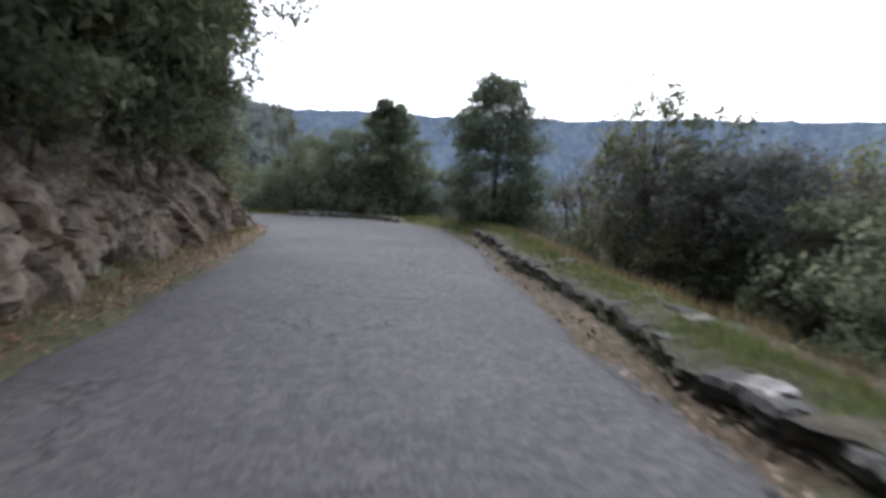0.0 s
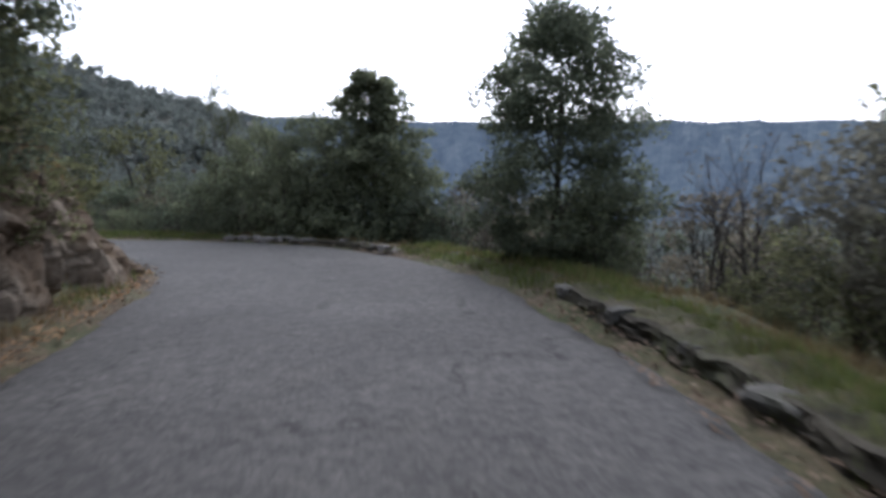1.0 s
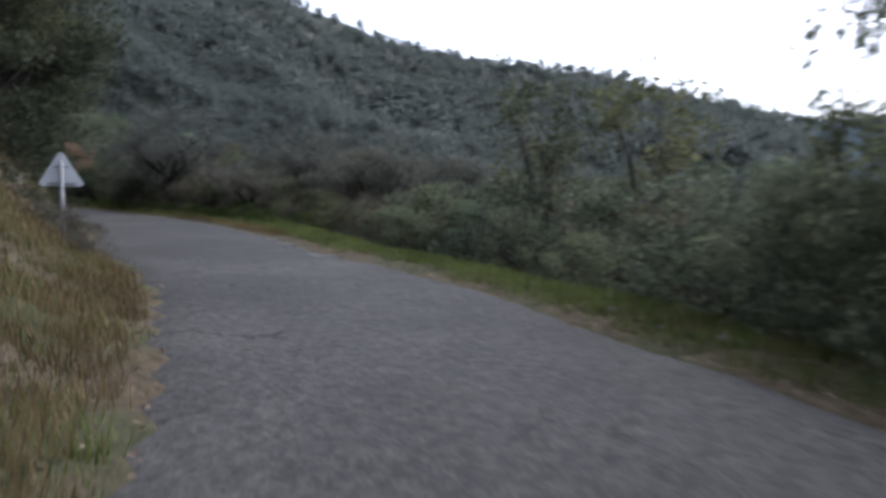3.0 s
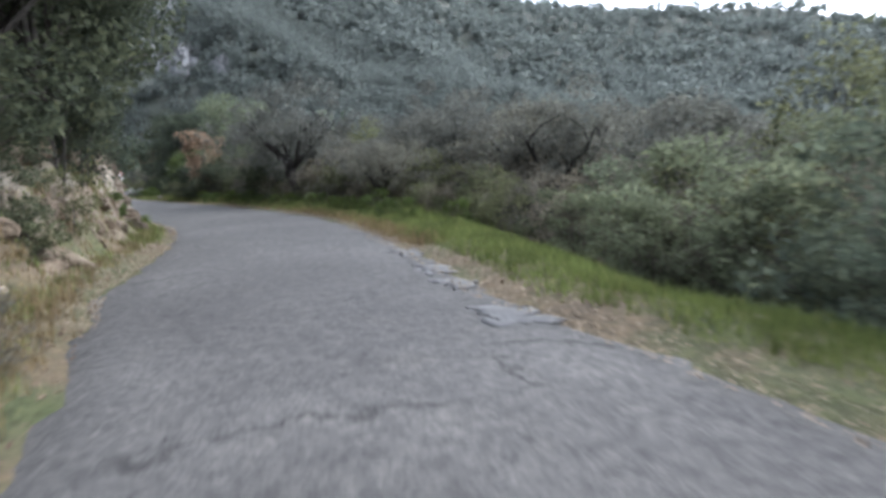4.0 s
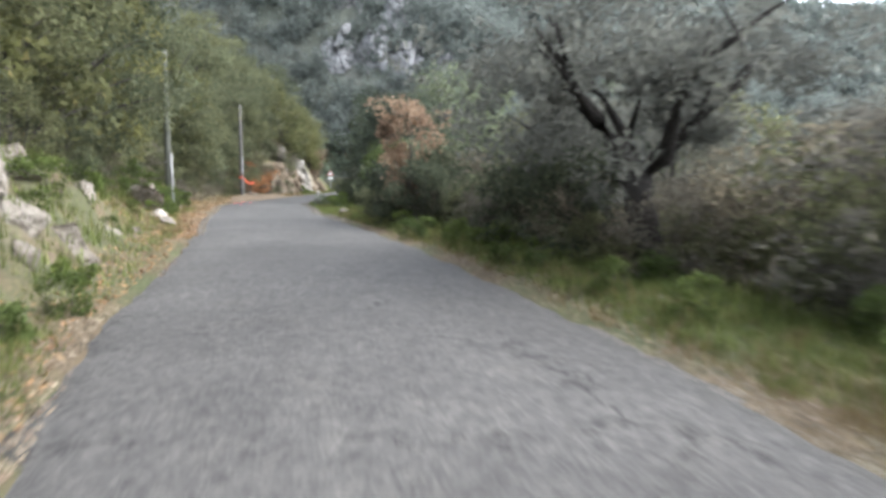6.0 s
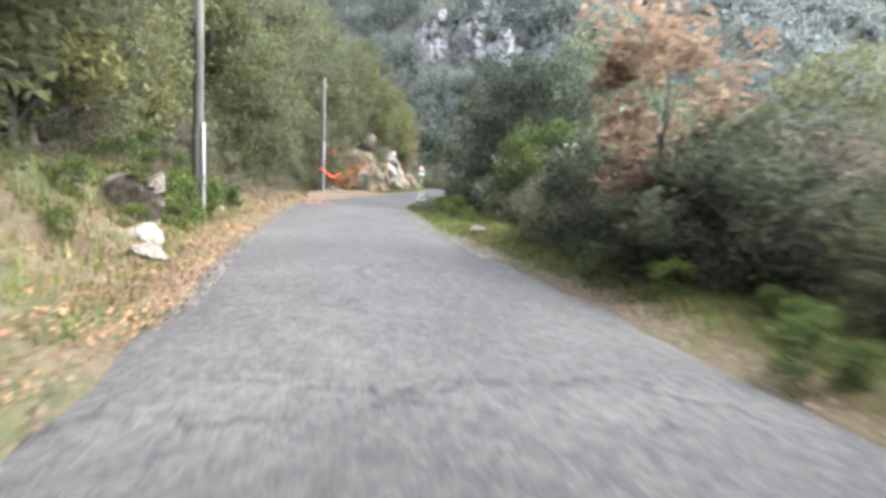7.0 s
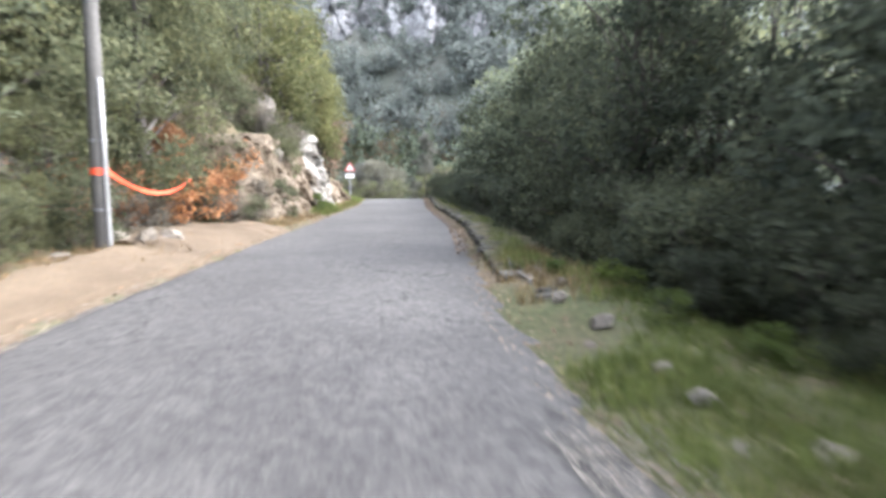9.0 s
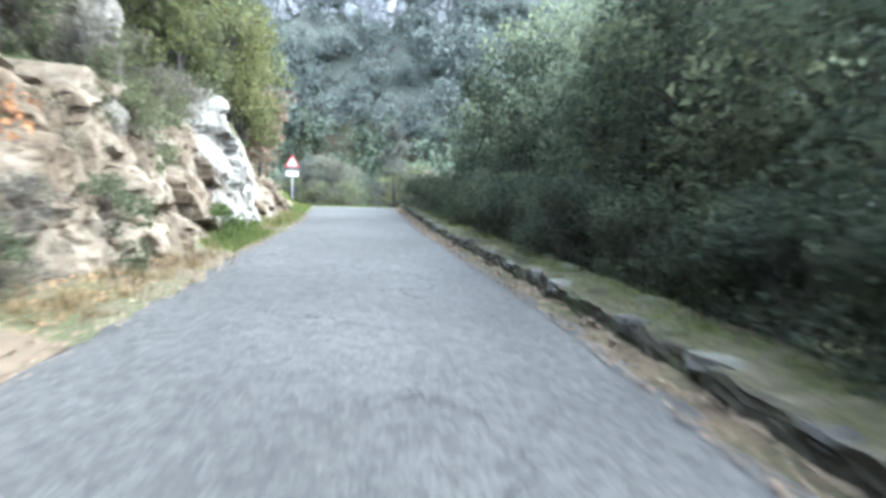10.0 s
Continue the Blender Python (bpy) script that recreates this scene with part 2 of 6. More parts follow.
M_PALE_STONE = rough_surface("pale_stone", [(0.3, (0.13, 0.12, 0.105)), (0.5, (0.22, 0.205, 0.185)), (0.7, (0.32, 0.305, 0.28))],
                             [(0.3, (0.55, 0.53, 0.5)), (0.5, (1, 1, 1)), (0.75, (1.2, 1.2, 1.2))], 4.0, 26, 0.9, 0.8, 0.02, vary=0.3)
M_KERB = rough_surface("mossy_kerb_stone", [(0.35, (0.045, 0.044, 0.038)), (0.55, (0.1, 0.096, 0.084)), (0.7, (0.05, 0.055, 0.032))],
                       [(0.3, (0.5, 0.5, 0.5)), (0.55, (1, 1, 1)), (0.75, (1.4, 1.4, 1.35))], 1.6, 22, 0.95, 0.8, 0.02, vary=0.3)
M_CONCRETE = rough_surface("weathered_concrete", [(0.34, (0.1, 0.098, 0.08)), (0.48, (0.24, 0.232, 0.205)), (0.62, (0.36, 0.35, 0.32))],
                           [(0.3, (0.55, 0.55, 0.52)), (0.5, (1, 1, 1)), (0.75, (1.15, 1.15, 1.12))], 2.2, 28, 0.9, 0.5, 0.01)
M_MOSSY = rough_surface("mossy_grey_concrete", [(0.3, (0.075, 0.075, 0.06)), (0.5, (0.15, 0.147, 0.125)), (0.68, (0.24, 0.235, 0.205))],
                        [(0.3, (0.5, 0.5, 0.48)), (0.5, (1, 1, 1)), (0.75, (1.2, 1.2, 1.15))], 3.0, 24, 0.95, 0.6, 0.012)
M_BARK = rough_surface("bark", [(0.3, (0.035, 0.03, 0.026)), (0.6, (0.08, 0.072, 0.062)), (0.75, (0.13, 0.125, 0.11))],
                       [(0.3, (0.5, 0.5, 0.5)), (0.7, (1.3, 1.3, 1.3))], 2.0, 30, 0.95, 0.9, 0.02)
M_OLIVE_BARK = rough_surface("dark_olive_bark", [(0.3, (0.014, 0.012, 0.01)), (0.6, (0.032, 0.028, 0.024)), (0.75, (0.055, 0.05, 0.044))],
                             [(0.3, (0.5, 0.5, 0.5)), (0.7, (1.3, 1.3, 1.3))], 3.0, 24, 0.95, 1.0, 0.03)
M_POLE = rough_surface("grey_weathered_pole", [(0.3, (0.075, 0.071, 0.064)), (0.7, (0.12, 0.115, 0.105))],
                       [(0.3, (0.7, 0.7, 0.7)), (0.7, (1.2, 1.2, 1.2))], 1.5, 40, 0.9, 0.4, 0.006)
M_GREEN_POLE = rough_surface("greenish_grey_pole", [(0.3, (0.06, 0.062, 0.05)), (0.7, (0.1, 0.102, 0.085))],
                            [(0.3, (0.7, 0.7, 0.7)), (0.7, (1.2, 1.2, 1.2))], 1.5, 40, 0.9, 0.4, 0.006)
M_PIPE = rough_surface("pale_plastic_conduit", [(0.3, (0.2, 0.2, 0.19)), (0.7, (0.27, 0.27, 0.26))],
                       [(0.3, (0.9, 0.9, 0.9)), (0.7, (1.05, 1.05, 1.05))], 2, 40, 0.5, 0.05, 0.002)
M_ALU = rough_surface("dull_grey_sign_metal", [(0.3, (0.42, 0.44, 0.47)), (0.7, (0.56, 0.58, 0.6))],
                      [(0.3, (0.85, 0.85, 0.85)), (0.7, (1.08, 1.08, 1.08))], 3, 40, 0.5, 0.05, 0.002, metal=0.25)
M_STEEL = rough_surface("galvanised_steel", [(0.3, (0.2, 0.2, 0.21)), (0.7, (0.3, 0.3, 0.31))],
                        [(0.3, (0.8, 0.8, 0.8)), (0.7, (1.1, 1.1, 1.1))], 3, 50, 0.55, 0.1, 0.002, metal=0.6)
M_WHITE = rough_surface("faded_white_paint", [(0.3, (0.62, 0.62, 0.6)), (0.7, (0.78, 0.78, 0.76))],
                        [(0.3, (0.85, 0.85, 0.85)), (0.7, (1.05, 1.05, 1.05))], 3, 30, 0.6, 0.1, 0.002)
M_SIGN_RED = rough_surface("faded_red_paint", [(0.3, (0.42, 0.05, 0.05)), (0.7, (0.55, 0.09, 0.08))],
                           [(0.3, (0.85, 0.85, 0.85)), (0.7, (1.05, 1.05, 1.05))], 3, 30, 0.6, 0.1, 0.002)
M_RED = rough_surface("pinkish_red_road_paint", [(0.3, (0.62, 0.06, 0.09)), (0.7, (0.8, 0.1, 0.13))],
                      [(0.3, (0.8, 0.8, 0.8)), (0.7, (1.1, 1.1, 1.1))], 4, 40, 0.7, 0.4, 0.006)
M_TAPE = rough_surface("orange_red_barrier_tape", [(0.3, (0.7, 0.07, 0.03)), (0.7, (0.85, 0.12, 0.05))],
                       [(0.3, (0.9, 0.9, 0.9)), (0.7, (1.05, 1.05, 1.05))], 4, 40, 0.45, 0.05, 0.002)
M_PATCH = rough_surface("dark_tar_patch", [(0.3, (0.045, 0.045, 0.044)), (0.7, (0.07, 0.068, 0.065))],
                        [(0.3, (0.6, 0.6, 0.6)), (0.7, (1.4, 1.4, 1.4))], 1.5, 40, 0.8, 0.6, 0.01)
M_SAND = rough_surface("pale_sandy_gravel", [(0.3, (0.066, 0.049, 0.032)), (0.6, (0.1, 0.077, 0.052)), (0.75, (0.083, 0.065, 0.044))],
                       [(0.3, (0.6, 0.58, 0.55)), (0.5, (1, 1, 1)), (0.75, (1.25, 1.25, 1.2))], 0.7, 26, 0.95, 0.7, 0.015)
M_DUST = rough_surface("pale_road_dust", [(0.3, (0.1, 0.093, 0.08)), (0.5, (0.15, 0.138, 0.117)), (0.7, (0.2, 0.183, 0.153))],
                       [(0.3, (0.6, 0.6, 0.58)), (0.5, (1, 1, 1)), (0.72, (1.4, 1.38, 1.34))], 1.2, 30, 0.95, 0.5, 0.01)
M_CHIP = rough_surface("pale_stone_chippings", [(0.3, (0.12, 0.095, 0.066)), (0.6, (0.22, 0.18, 0.13)), (0.75, (0.3, 0.26, 0.2))],
                       [(0.3, (0.6, 0.58, 0.55)), (0.5, (1, 1, 1)), (0.75, (1.25, 1.25, 1.2))], 9.0, 26, 0.95, 0.7, 0.015)
M_PLASTER = rough_surface("pale_plaster", [(0.3, (0.24, 0.21, 0.17)), (0.7, (0.32, 0.28, 0.23))],
                          [(0.3, (0.9, 0.9, 0.9)), (0.7, (1.05, 1.05, 1.05))], 0.4, 6, 0.9, 0.2, 0.01)
M_ROOF = rough_surface("clay_roof_tiles", [(0.3, (0.3, 0.25, 0.21)), (0.7, (0.4, 0.34, 0.29))],
                       [(0.3, (0.8, 0.8, 0.8)), (0.7, (1.1, 1.1, 1.1))], 0.6, 6, 0.9, 0.3, 0.02)
M_GLASS = rough_surface("dark_window_glass", [(0.3, (0.03, 0.035, 0.04)), (0.7, (0.05, 0.055, 0.06))],
                        [(0.3, (0.9, 0.9, 0.9)), (0.7, (1.05, 1.05, 1.05))], 1, 5, 0.15, 0.0, 0.001)
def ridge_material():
    """Far wooded slopes; a faint blue emission on the surface stands in for haze."""
    m, n, l = nodes_of("haze_glow_wooded_slope")
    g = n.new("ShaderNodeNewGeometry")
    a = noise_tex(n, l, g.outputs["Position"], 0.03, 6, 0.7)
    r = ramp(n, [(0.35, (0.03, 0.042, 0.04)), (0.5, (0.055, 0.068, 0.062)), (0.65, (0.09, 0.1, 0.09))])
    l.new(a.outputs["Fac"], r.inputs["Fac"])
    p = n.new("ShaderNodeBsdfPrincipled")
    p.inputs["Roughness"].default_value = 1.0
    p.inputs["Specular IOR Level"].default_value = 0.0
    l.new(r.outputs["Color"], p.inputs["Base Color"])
    # the slope itself glows weakly blue in place of hazy air
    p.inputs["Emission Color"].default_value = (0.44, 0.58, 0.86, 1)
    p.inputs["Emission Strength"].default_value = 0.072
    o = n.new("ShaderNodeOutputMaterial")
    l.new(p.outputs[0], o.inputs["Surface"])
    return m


M_RIDGE = ridge_material()
L_OAK = leaf_material("evergreen_oak_leaves", (0.06, 0.07, 0.041), (0.132, 0.141, 0.086), (0.2, 0.205, 0.122), 0.57)
# lifted above the leaves' own tone to stand in for veiling glare
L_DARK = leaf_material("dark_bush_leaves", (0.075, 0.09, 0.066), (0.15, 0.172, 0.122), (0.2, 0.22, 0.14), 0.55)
L_DEEP = leaf_material("deep_green_holm_leaves", (0.032, 0.041, 0.03), (0.078, 0.09, 0.062), (0.13, 0.14, 0.085), 0.5)
L_OLIVE = leaf_material("grey_green_olive_leaves", (0.085, 0.085, 0.075), (0.148, 0.148, 0.13), (0.2, 0.196, 0.17), 0.58)
L_IVY = leaf_material("yellow_green_leaves", (0.066, 0.073, 0.032), (0.136, 0.14, 0.066), (0.215, 0.19, 0.09), 0.5)
L_WEED = leaf_material("fresh_green_weeds", (0.042, 0.06, 0.019), (0.092, 0.125, 0.038), (0.155, 0.18, 0.06), 0.45)
L_PINE = leaf_material("fresh_green_needles", (0.04, 0.055, 0.02), (0.095, 0.122, 0.042), (0.16, 0.185, 0.062))
L_RUST = leaf_material("rusty_dead_leaves", (0.12, 0.085, 0.066), (0.225, 0.165, 0.13), (0.3, 0.23, 0.19))
L_ORANGE = leaf_material("orange_dead_bracken", (0.21, 0.105, 0.058), (0.39, 0.195, 0.1), (0.44, 0.28, 0.17))
L_BROWN = leaf_material("brown_oak_leaves", (0.088, 0.08, 0.066), (0.17, 0.155, 0.13), (0.245, 0.215, 0.175), 0.57)
# paler and bluer than the leaves themselves: distance haze mixed into the colour
L_FAR = leaf_material("haze_tinted_hillside_foliage", (0.104, 0.122, 0.129), (0.126, 0.146, 0.154), (0.148, 0.166, 0.168), 0.6)
L_GRASS = leaf_material("green_grass_blades", (0.06, 0.08, 0.025), (0.15, 0.18, 0.06), (0.3, 0.28, 0.12), 0.4)
L_STRAW = leaf_material("dry_straw_grass", (0.11, 0.08, 0.043), (0.22, 0.165, 0.09), (0.31, 0.25, 0.15), 0.35)
L_RUSTY = leaf_material("rust_brown_fallen_leaves", (0.12, 0.07, 0.042), (0.26, 0.165, 0.1), (0.36, 0.26, 0.17), 0.2)
L_LITTER = leaf_material("fallen_leaves", (0.08, 0.058, 0.043), (0.17, 0.125, 0.095), (0.3, 0.25, 0.2), 0.15)


# ---------------------------------------------------------------- the road's line and the lie of the land
LINE = [(3.2, -24.4), (1.6, -12.0), (0.15, 0.39), (-0.22, 3.83), (-0.39, 7.22), (-0.79, 10.35), (-1.36, 13.31), (-2.49, 16.02), (-4.27, 18.23),
        (-8.2, 21.1), (-11.64, 23.03), (-16.77, 24.75), (-20.72, 25.58), (-25.25, 26.31), (-31.5, 26.45), (-37.55, 26.27), (-44.99, 26.43),
        (-50.60, 26.85), (-55.92, 27.50), (-60.99, 28.33), (-66.07, 29.55), (-75.8, 31.9), (-85.5, 34.2), (-94.0, 36.3), (-100.4, 37.8),
        (-106.0, 38.4), (-111.5, 37.3), (-116.0, 34.2), (-119.0, 29.5), (-121.0, 23.5)]


def smooth_line(pts, step=0.25):
    p = np.array([2 * np.array(pts[0]) - pts[1], *pts, 2 * np.array(pts[-1]) - pts[-2]], float)
    out = []
    for k in range(1, len(p) - 2):
        a, b, c, d = p[k - 1], p[k], p[k + 1], p[k + 2]
        n = max(2, int(np.linalg.norm(c - b) / 0.1))
        t = np.linspace(0, 1, n, endpoint=False)[:, None]
        out.append(0.5 * (2 * b + (c - a) * t + (2 * a - 5 * b + 4 * c - d) * t ** 2 + (3 * b - a - 3 * c + d) * t ** 3))
    q = np.vstack(out + [p[-2:-1]])
    s = np.concatenate([[0], np.cumsum(np.linalg.norm(np.diff(q, axis=0), axis=1))])
    u = np.arange(0, s[-1], step)
    return np.stack([np.interp(u, s, q[:, 0]), np.interp(u, s, q[:, 1])], 1), u


MID, MID_S = smooth_line(LINE)
START = np.argmin(np.linalg.norm(MID - np.array(LINE[2]), axis=1))
MID_S = MID_S - MID_S[START]                       # 0 where the drive begins
TANGENT = np.gradient(MID, axis=0)
TANGENT /= np.linalg.norm(TANGENT, axis=1)[:, None]
RIGHTWARD = np.stack([TANGENT[:, 1], -TANGENT[:, 0]], 1)


def table(*pairs):
    xs, ys = zip(*pairs)
    return lambda s: np.interp(s, xs, ys)


left_edge = table((-30, -2.3), (8, -2.3), (11.3, -2.1), (13, -1.95), (15, -1.6), (16.8, -1.05), (18.5, -0.75), (20, -0.7), (22.5, -1.0), (25.3, -1.35),
                  (29, -1.7), (33, -2.2), (35.5, -1.8), (38, -1.4), (41.5, -1.2), (44.5, -1.2), (47, -1.5), (52.5, -1.3), (56.8, -1.35), (60, -1.62),
                  (64.5, -1.9), (67.2, -2.13), (70.4, -2.6), (74, -2.8), (78, -2.6), (81, -2.45), (84, -2.3), (87, -2.15), (90, -1.85), (94, -1.65),
                  (101, -1.1), (110, -1.1), (130, -1.6), (150, -2.0))
right_edge = table((-30, 1.78), (8, 1.78), (10, 2.12), (12.5, 2.42), (14.5, 2.75), (17, 2.98), (18.5, 3.25), (21, 3.15), (23.3, 2.75), (25.3, 2.5),
                   (28.5, 2.0), (30.5, 1.65), (34, 1.9), (37.2, 2.2), (42.2, 2.5), (47.6, 2.75), (52.5, 3.0), (56.7, 2.9), (61.5, 2.55), (64.4, 2.15),
                   (68, 2.0), (71, 1.7), (73, 1.36), (75.5, 1.4), (79, 1.57), (82, 1.72), (85, 1.96), (88.5, 2.15), (97, 2.2), (111, 2.8), (130, 2.6), (150, 2.4))
# left bank: verge width, height and run of its steep face, slope above it
verge_left = table((-30, 0.8), (12, 0.8), (16, 0.5), (21, 0.5), (24, 0.6), (33, 0.7), (44, 0.6), (58, 0.7), (76, 0.8), (80, 1.6), (83.3, 2.4), (84.2, 6.5), (86.6, 6.0), (88, 2.4), (90, 1.0), (92, 0.6), (105, 0.6), (150, 0.8))
face_high = table((-30, 2.0), (8, 2.0), (14, 1.8), (19, 1.5), (23, 0.9), (30, 1.1), (34, 1.6), (38, 2.0), (46, 1.8), (50, 1.4), (58, 1.0), (66, 1.0), (76, 1.1), (80, 0.8), (83, 0.6), (84.5, 0.8), (88, 1.3), (90, 1.9), (92, 2.3), (100, 2.1), (106, 1.4), (150, 1.4))
face_run = table((-30, 0.9), (14, 0.8), (19, 0.8), (24, 1.3), (32, 1.2), (36, 1.1), (46, 1.1), (58, 1.7), (76, 2.2), (84, 2.0), (88, 1.2), (100, 1.0), (108, 2.0), (150, 2.0))
slope_left = table((-30, 0.55), (16, 0.5), (24, 0.45), (40, 0.6), (150, 0.6))
# right side: height of the ground behind the kerb, verge width, fall beyond
bank_right = table((-30, 0.1), (12, 0.1), (17, 0.05), (22, 0.05), (27, 0.06), (70, 0.06), (77, 0.06), (79.5, 0.1), (82, 0.1), (110, 0.1), (116, 0.05), (150, 0.05))
verge_right = table((-30, 1.15), (14, 1.15), (17.5, 0.75), (21.5, 0.9), (24, 1.1), (26, 0.8), (32, 1.0), (35, 1.6), (45, 1.7), (60, 1.6), (70, 1.5), (78, 1.5), (82, 1.15), (110, 1.15), (114, 1.5), (150, 1.5))
fall_right = table((-30, 0.6), (20, 0.5), (40, 0.3), (60, 0.35), (75, 0.55), (110, 0.5), (150, 0.4))
# height of the skyline, in degrees, by direction (degrees to the left of +y)
SKYLINE = table((-180, 9), (-120, 2), (-75, -4), (-20, -5), (2, -4), (7, 1.5), (10, 5.2), (13, 6.6), (18, 8.0), (25, 9.4), (35, 10.8), (42, 11.9), (50, 13.4), (60, 17.4), (72, 23), (90, 25), (120, 24), (180, 9))
HILL_MID = np.array((-14.0, 22.0))


def smoothstep(a, b, x):
    t = np.clip((x - a) / (b - a), 0, 1)
    return t * t * (3 - 2 * t)


def waves(x, y, scale, seed):
    """Cheap rolling unevenness, about -1 to 1."""
    r = np.random.RandomState(seed)
    z = np.zeros_like(x)
    for k in range(7):
        a, f, p = r.uniform(0, 6.28), r.uniform(0.6, 2.2) / scale, r.uniform(0, 6.28)
        z = z + np.sin((x * math.cos(a) + y * math.sin(a)) * f * 6.28 + p) / (1 + 0.35 * k)
    return z / 3.0


def road_height(s):
    return -0.045 * np.maximum(0, s - 109) * smoothstep(108, 116, s)


def nearest(x, y):
    """Distance along the road and sideways from its line (right is positive)."""
    x, y = np.atleast_1d(x).astype(float), np.atleast_1d(y).astype(float)
    s, lat = np.empty_like(x), np.empty_like(x)
    coarse = MID[::2]
    for k in range(0, len(x), 4000):
        dx, dy = x[k:k + 4000, None] - coarse[None, :, 0], y[k:k + 4000, None] - coarse[None, :, 1]
        i = np.argmin(dx * dx + dy * dy, axis=1) * 2
        d = np.stack([x[k:k + 4000] - MID[i, 0], y[k:k + 4000] - MID[i, 1]], 1)
        along = (d * TANGENT[i]).sum(1)
        side = (d * RIGHTWARD[i]).sum(1)
        far = np.hypot(d[:, 0], d[:, 1])
        s[k:k + 4000] = MID_S[i] + np.clip(along, -0.3, 0.3)
        lat[k:k + 4000] = np.where(side >= 0, 1, -1) * np.where(np.abs(along) > 0.6, far, np.abs(side))
    return s, lat


def far_height(x, y):
    dx, dy = x - HILL_MID[0], y - HILL_MID[1]
    r = np.hypot(dx, dy)
    az = np.degrees(np.arctan2(-dx, dy))
    top = 290 * np.tan(np.radians(SKYLINE(az)))
    t = np.clip((r - 60) / 230, 0, 1.15)
    low = -13 + 13 * smoothstep(55, 95, az) - 2 * smoothstep(-180, -60, -np.abs(az))
    return low + (top - low) * t ** 1.15 + waves(x, y, 90, 5) * 4.0 * smoothstep(60, 120, r) + waves(x, y, 34, 6) * 1.6 - 0.25 * np.maximum(0, r - 325)


def height(x, y):
    x, y = np.atleast_1d(x).astype(float), np.atleast_1d(y).astype(float)
    s, lat = nearest(x, y)
    z0 = road_height(s)
    dl, dr = left_edge(s) - lat, lat - right_edge(s)
    rough = waves(x, y, 2.3, 11) * 0.10 + waves(x, y, 0.8, 12) * 0.045
    vl, fr = verge_left(s) * (1 + 0.22 * waves(x, y, 3.1, 13) + 0.12 * waves(x, y, 1.1, 18)), face_run(s)
    rocky = waves(x, y, 1.7, 14) * 0.5 + waves(x, y, 0.9, 15) * 0.3
    zl = 0.03 + 0.10 * smoothstep(0.1, 0.9, dl) + face_high(s) * smoothstep(vl, vl + fr, dl) * (1 + rocky * 0.5) + slope_left(s) * 22 * (1 - np.exp(-np.maximum(0, dl - vl - fr) / 22)) + rough * smoothstep(0.2, 1.0, dl)
    vr = verge_right(s) * (1 + 0.2 * waves(x, y, 4.0, 16))
    zr = bank_right(s) * smoothstep(0.3, 0.5, dr) - fall_right(s) * 13 * (1 - np.exp(-np.maximum(0, dr - vr) / 13)) + rough * smoothstep(0.5, 1.4, dr) * 0.5 + 0.02
    z = z0 + np.where(dl > 0, zl, np.where(dr > 0, zr, -0.07))
    d = np.abs(lat)
    w = smoothstep(14, 58, d)
    return z * (1 - w) + far_height(x, y) * w


def at(s, lat):
    i = np.clip(np.searchsorted(MID_S, s), 0, len(MID_S) - 1)
    p = MID[i] + RIGHTWARD[i] * lat
    return float(p[0]), float(p[1])


def ground_at(s, lat):
    x, y = at(s, lat)
    return x, y, float(height(x, y)[0])


def heading(s):
    i = np.clip(np.searchsorted(MID_S, s), 0, len(MID_S) - 1)
    return math.degrees(math.atan2(TANGENT[i, 1], TANGENT[i, 0]))


# ---------------------------------------------------------------- mesh helpers
def mesh_object(name, verts, faces, material, parent=None, label="", smooth=False):
    me = bpy.data.meshes.new(name)
    me.from_pydata([tuple(v) for v in verts], [], faces)
    me.materials.append(material)
    if smooth:
        me.shade_smooth()
    me.update()
    ob = new(name, me)
    if parent is not None:
        ob.parent = parent
    if label:
        tagged(ob, label)
    return ob


def quads_object(name, verts, material, parent=None, label="", per=4):
    """One mesh of many loose faces with `per` corners each, from an array of corners."""
    n = len(verts) // per
    me = bpy.data.meshes.new(name)
    me.vertices.add(len(verts))
    me.vertices.foreach_set("co", np.asarray(verts, np.float32).ravel())
    me.loops.add(n * per)
    me.loops.foreach_set("vertex_index", np.arange(n * per, dtype=np.int32))
    me.polygons.add(n)
    me.polygons.foreach_set("loop_start", np.arange(0, n * per, per, dtype=np.int32))
    me.polygons.foreach_set("loop_total", np.full(n, per, np.int32))
    me.materials.append(material)
    me.update(calc_edges=True)
    ob = new(name, me)
    if parent is not None:
        ob.parent = parent
    if label:
        tagged(ob, label)
    return ob


def part(name, bm, material, parent, label="", smooth=False):
    me = bpy.data.meshes.new(name)
    bm.to_mesh(me)
    bm.free()
    me.materials.append(material)
    if smooth:
        me.shade_smooth()
    ob = new(name, me)
    if parent is not None:
        ob.parent = parent
    if label:
        tagged(ob, label)
    return ob


def thing(name, m, label, category, group="", kind=""):
    ob = new(name)
    ob.empty_display_size = 0.2
    ob.matrix_world = m
    return tagged(ob, label, category, group, kind)


def box(bm, size, m=Matrix(), bevel=0.0):
    r = bmesh.ops.create_cube(bm, size=1.0, matrix=m @ Matrix.Diagonal((*size, 1)))
    if bevel:
        edges = list({e for v in r["verts"] for e in v.link_edges})
        bmesh.ops.bevel(bm, geom=edges, offset=bevel, segments=2, affect="EDGES", profile=0.6)


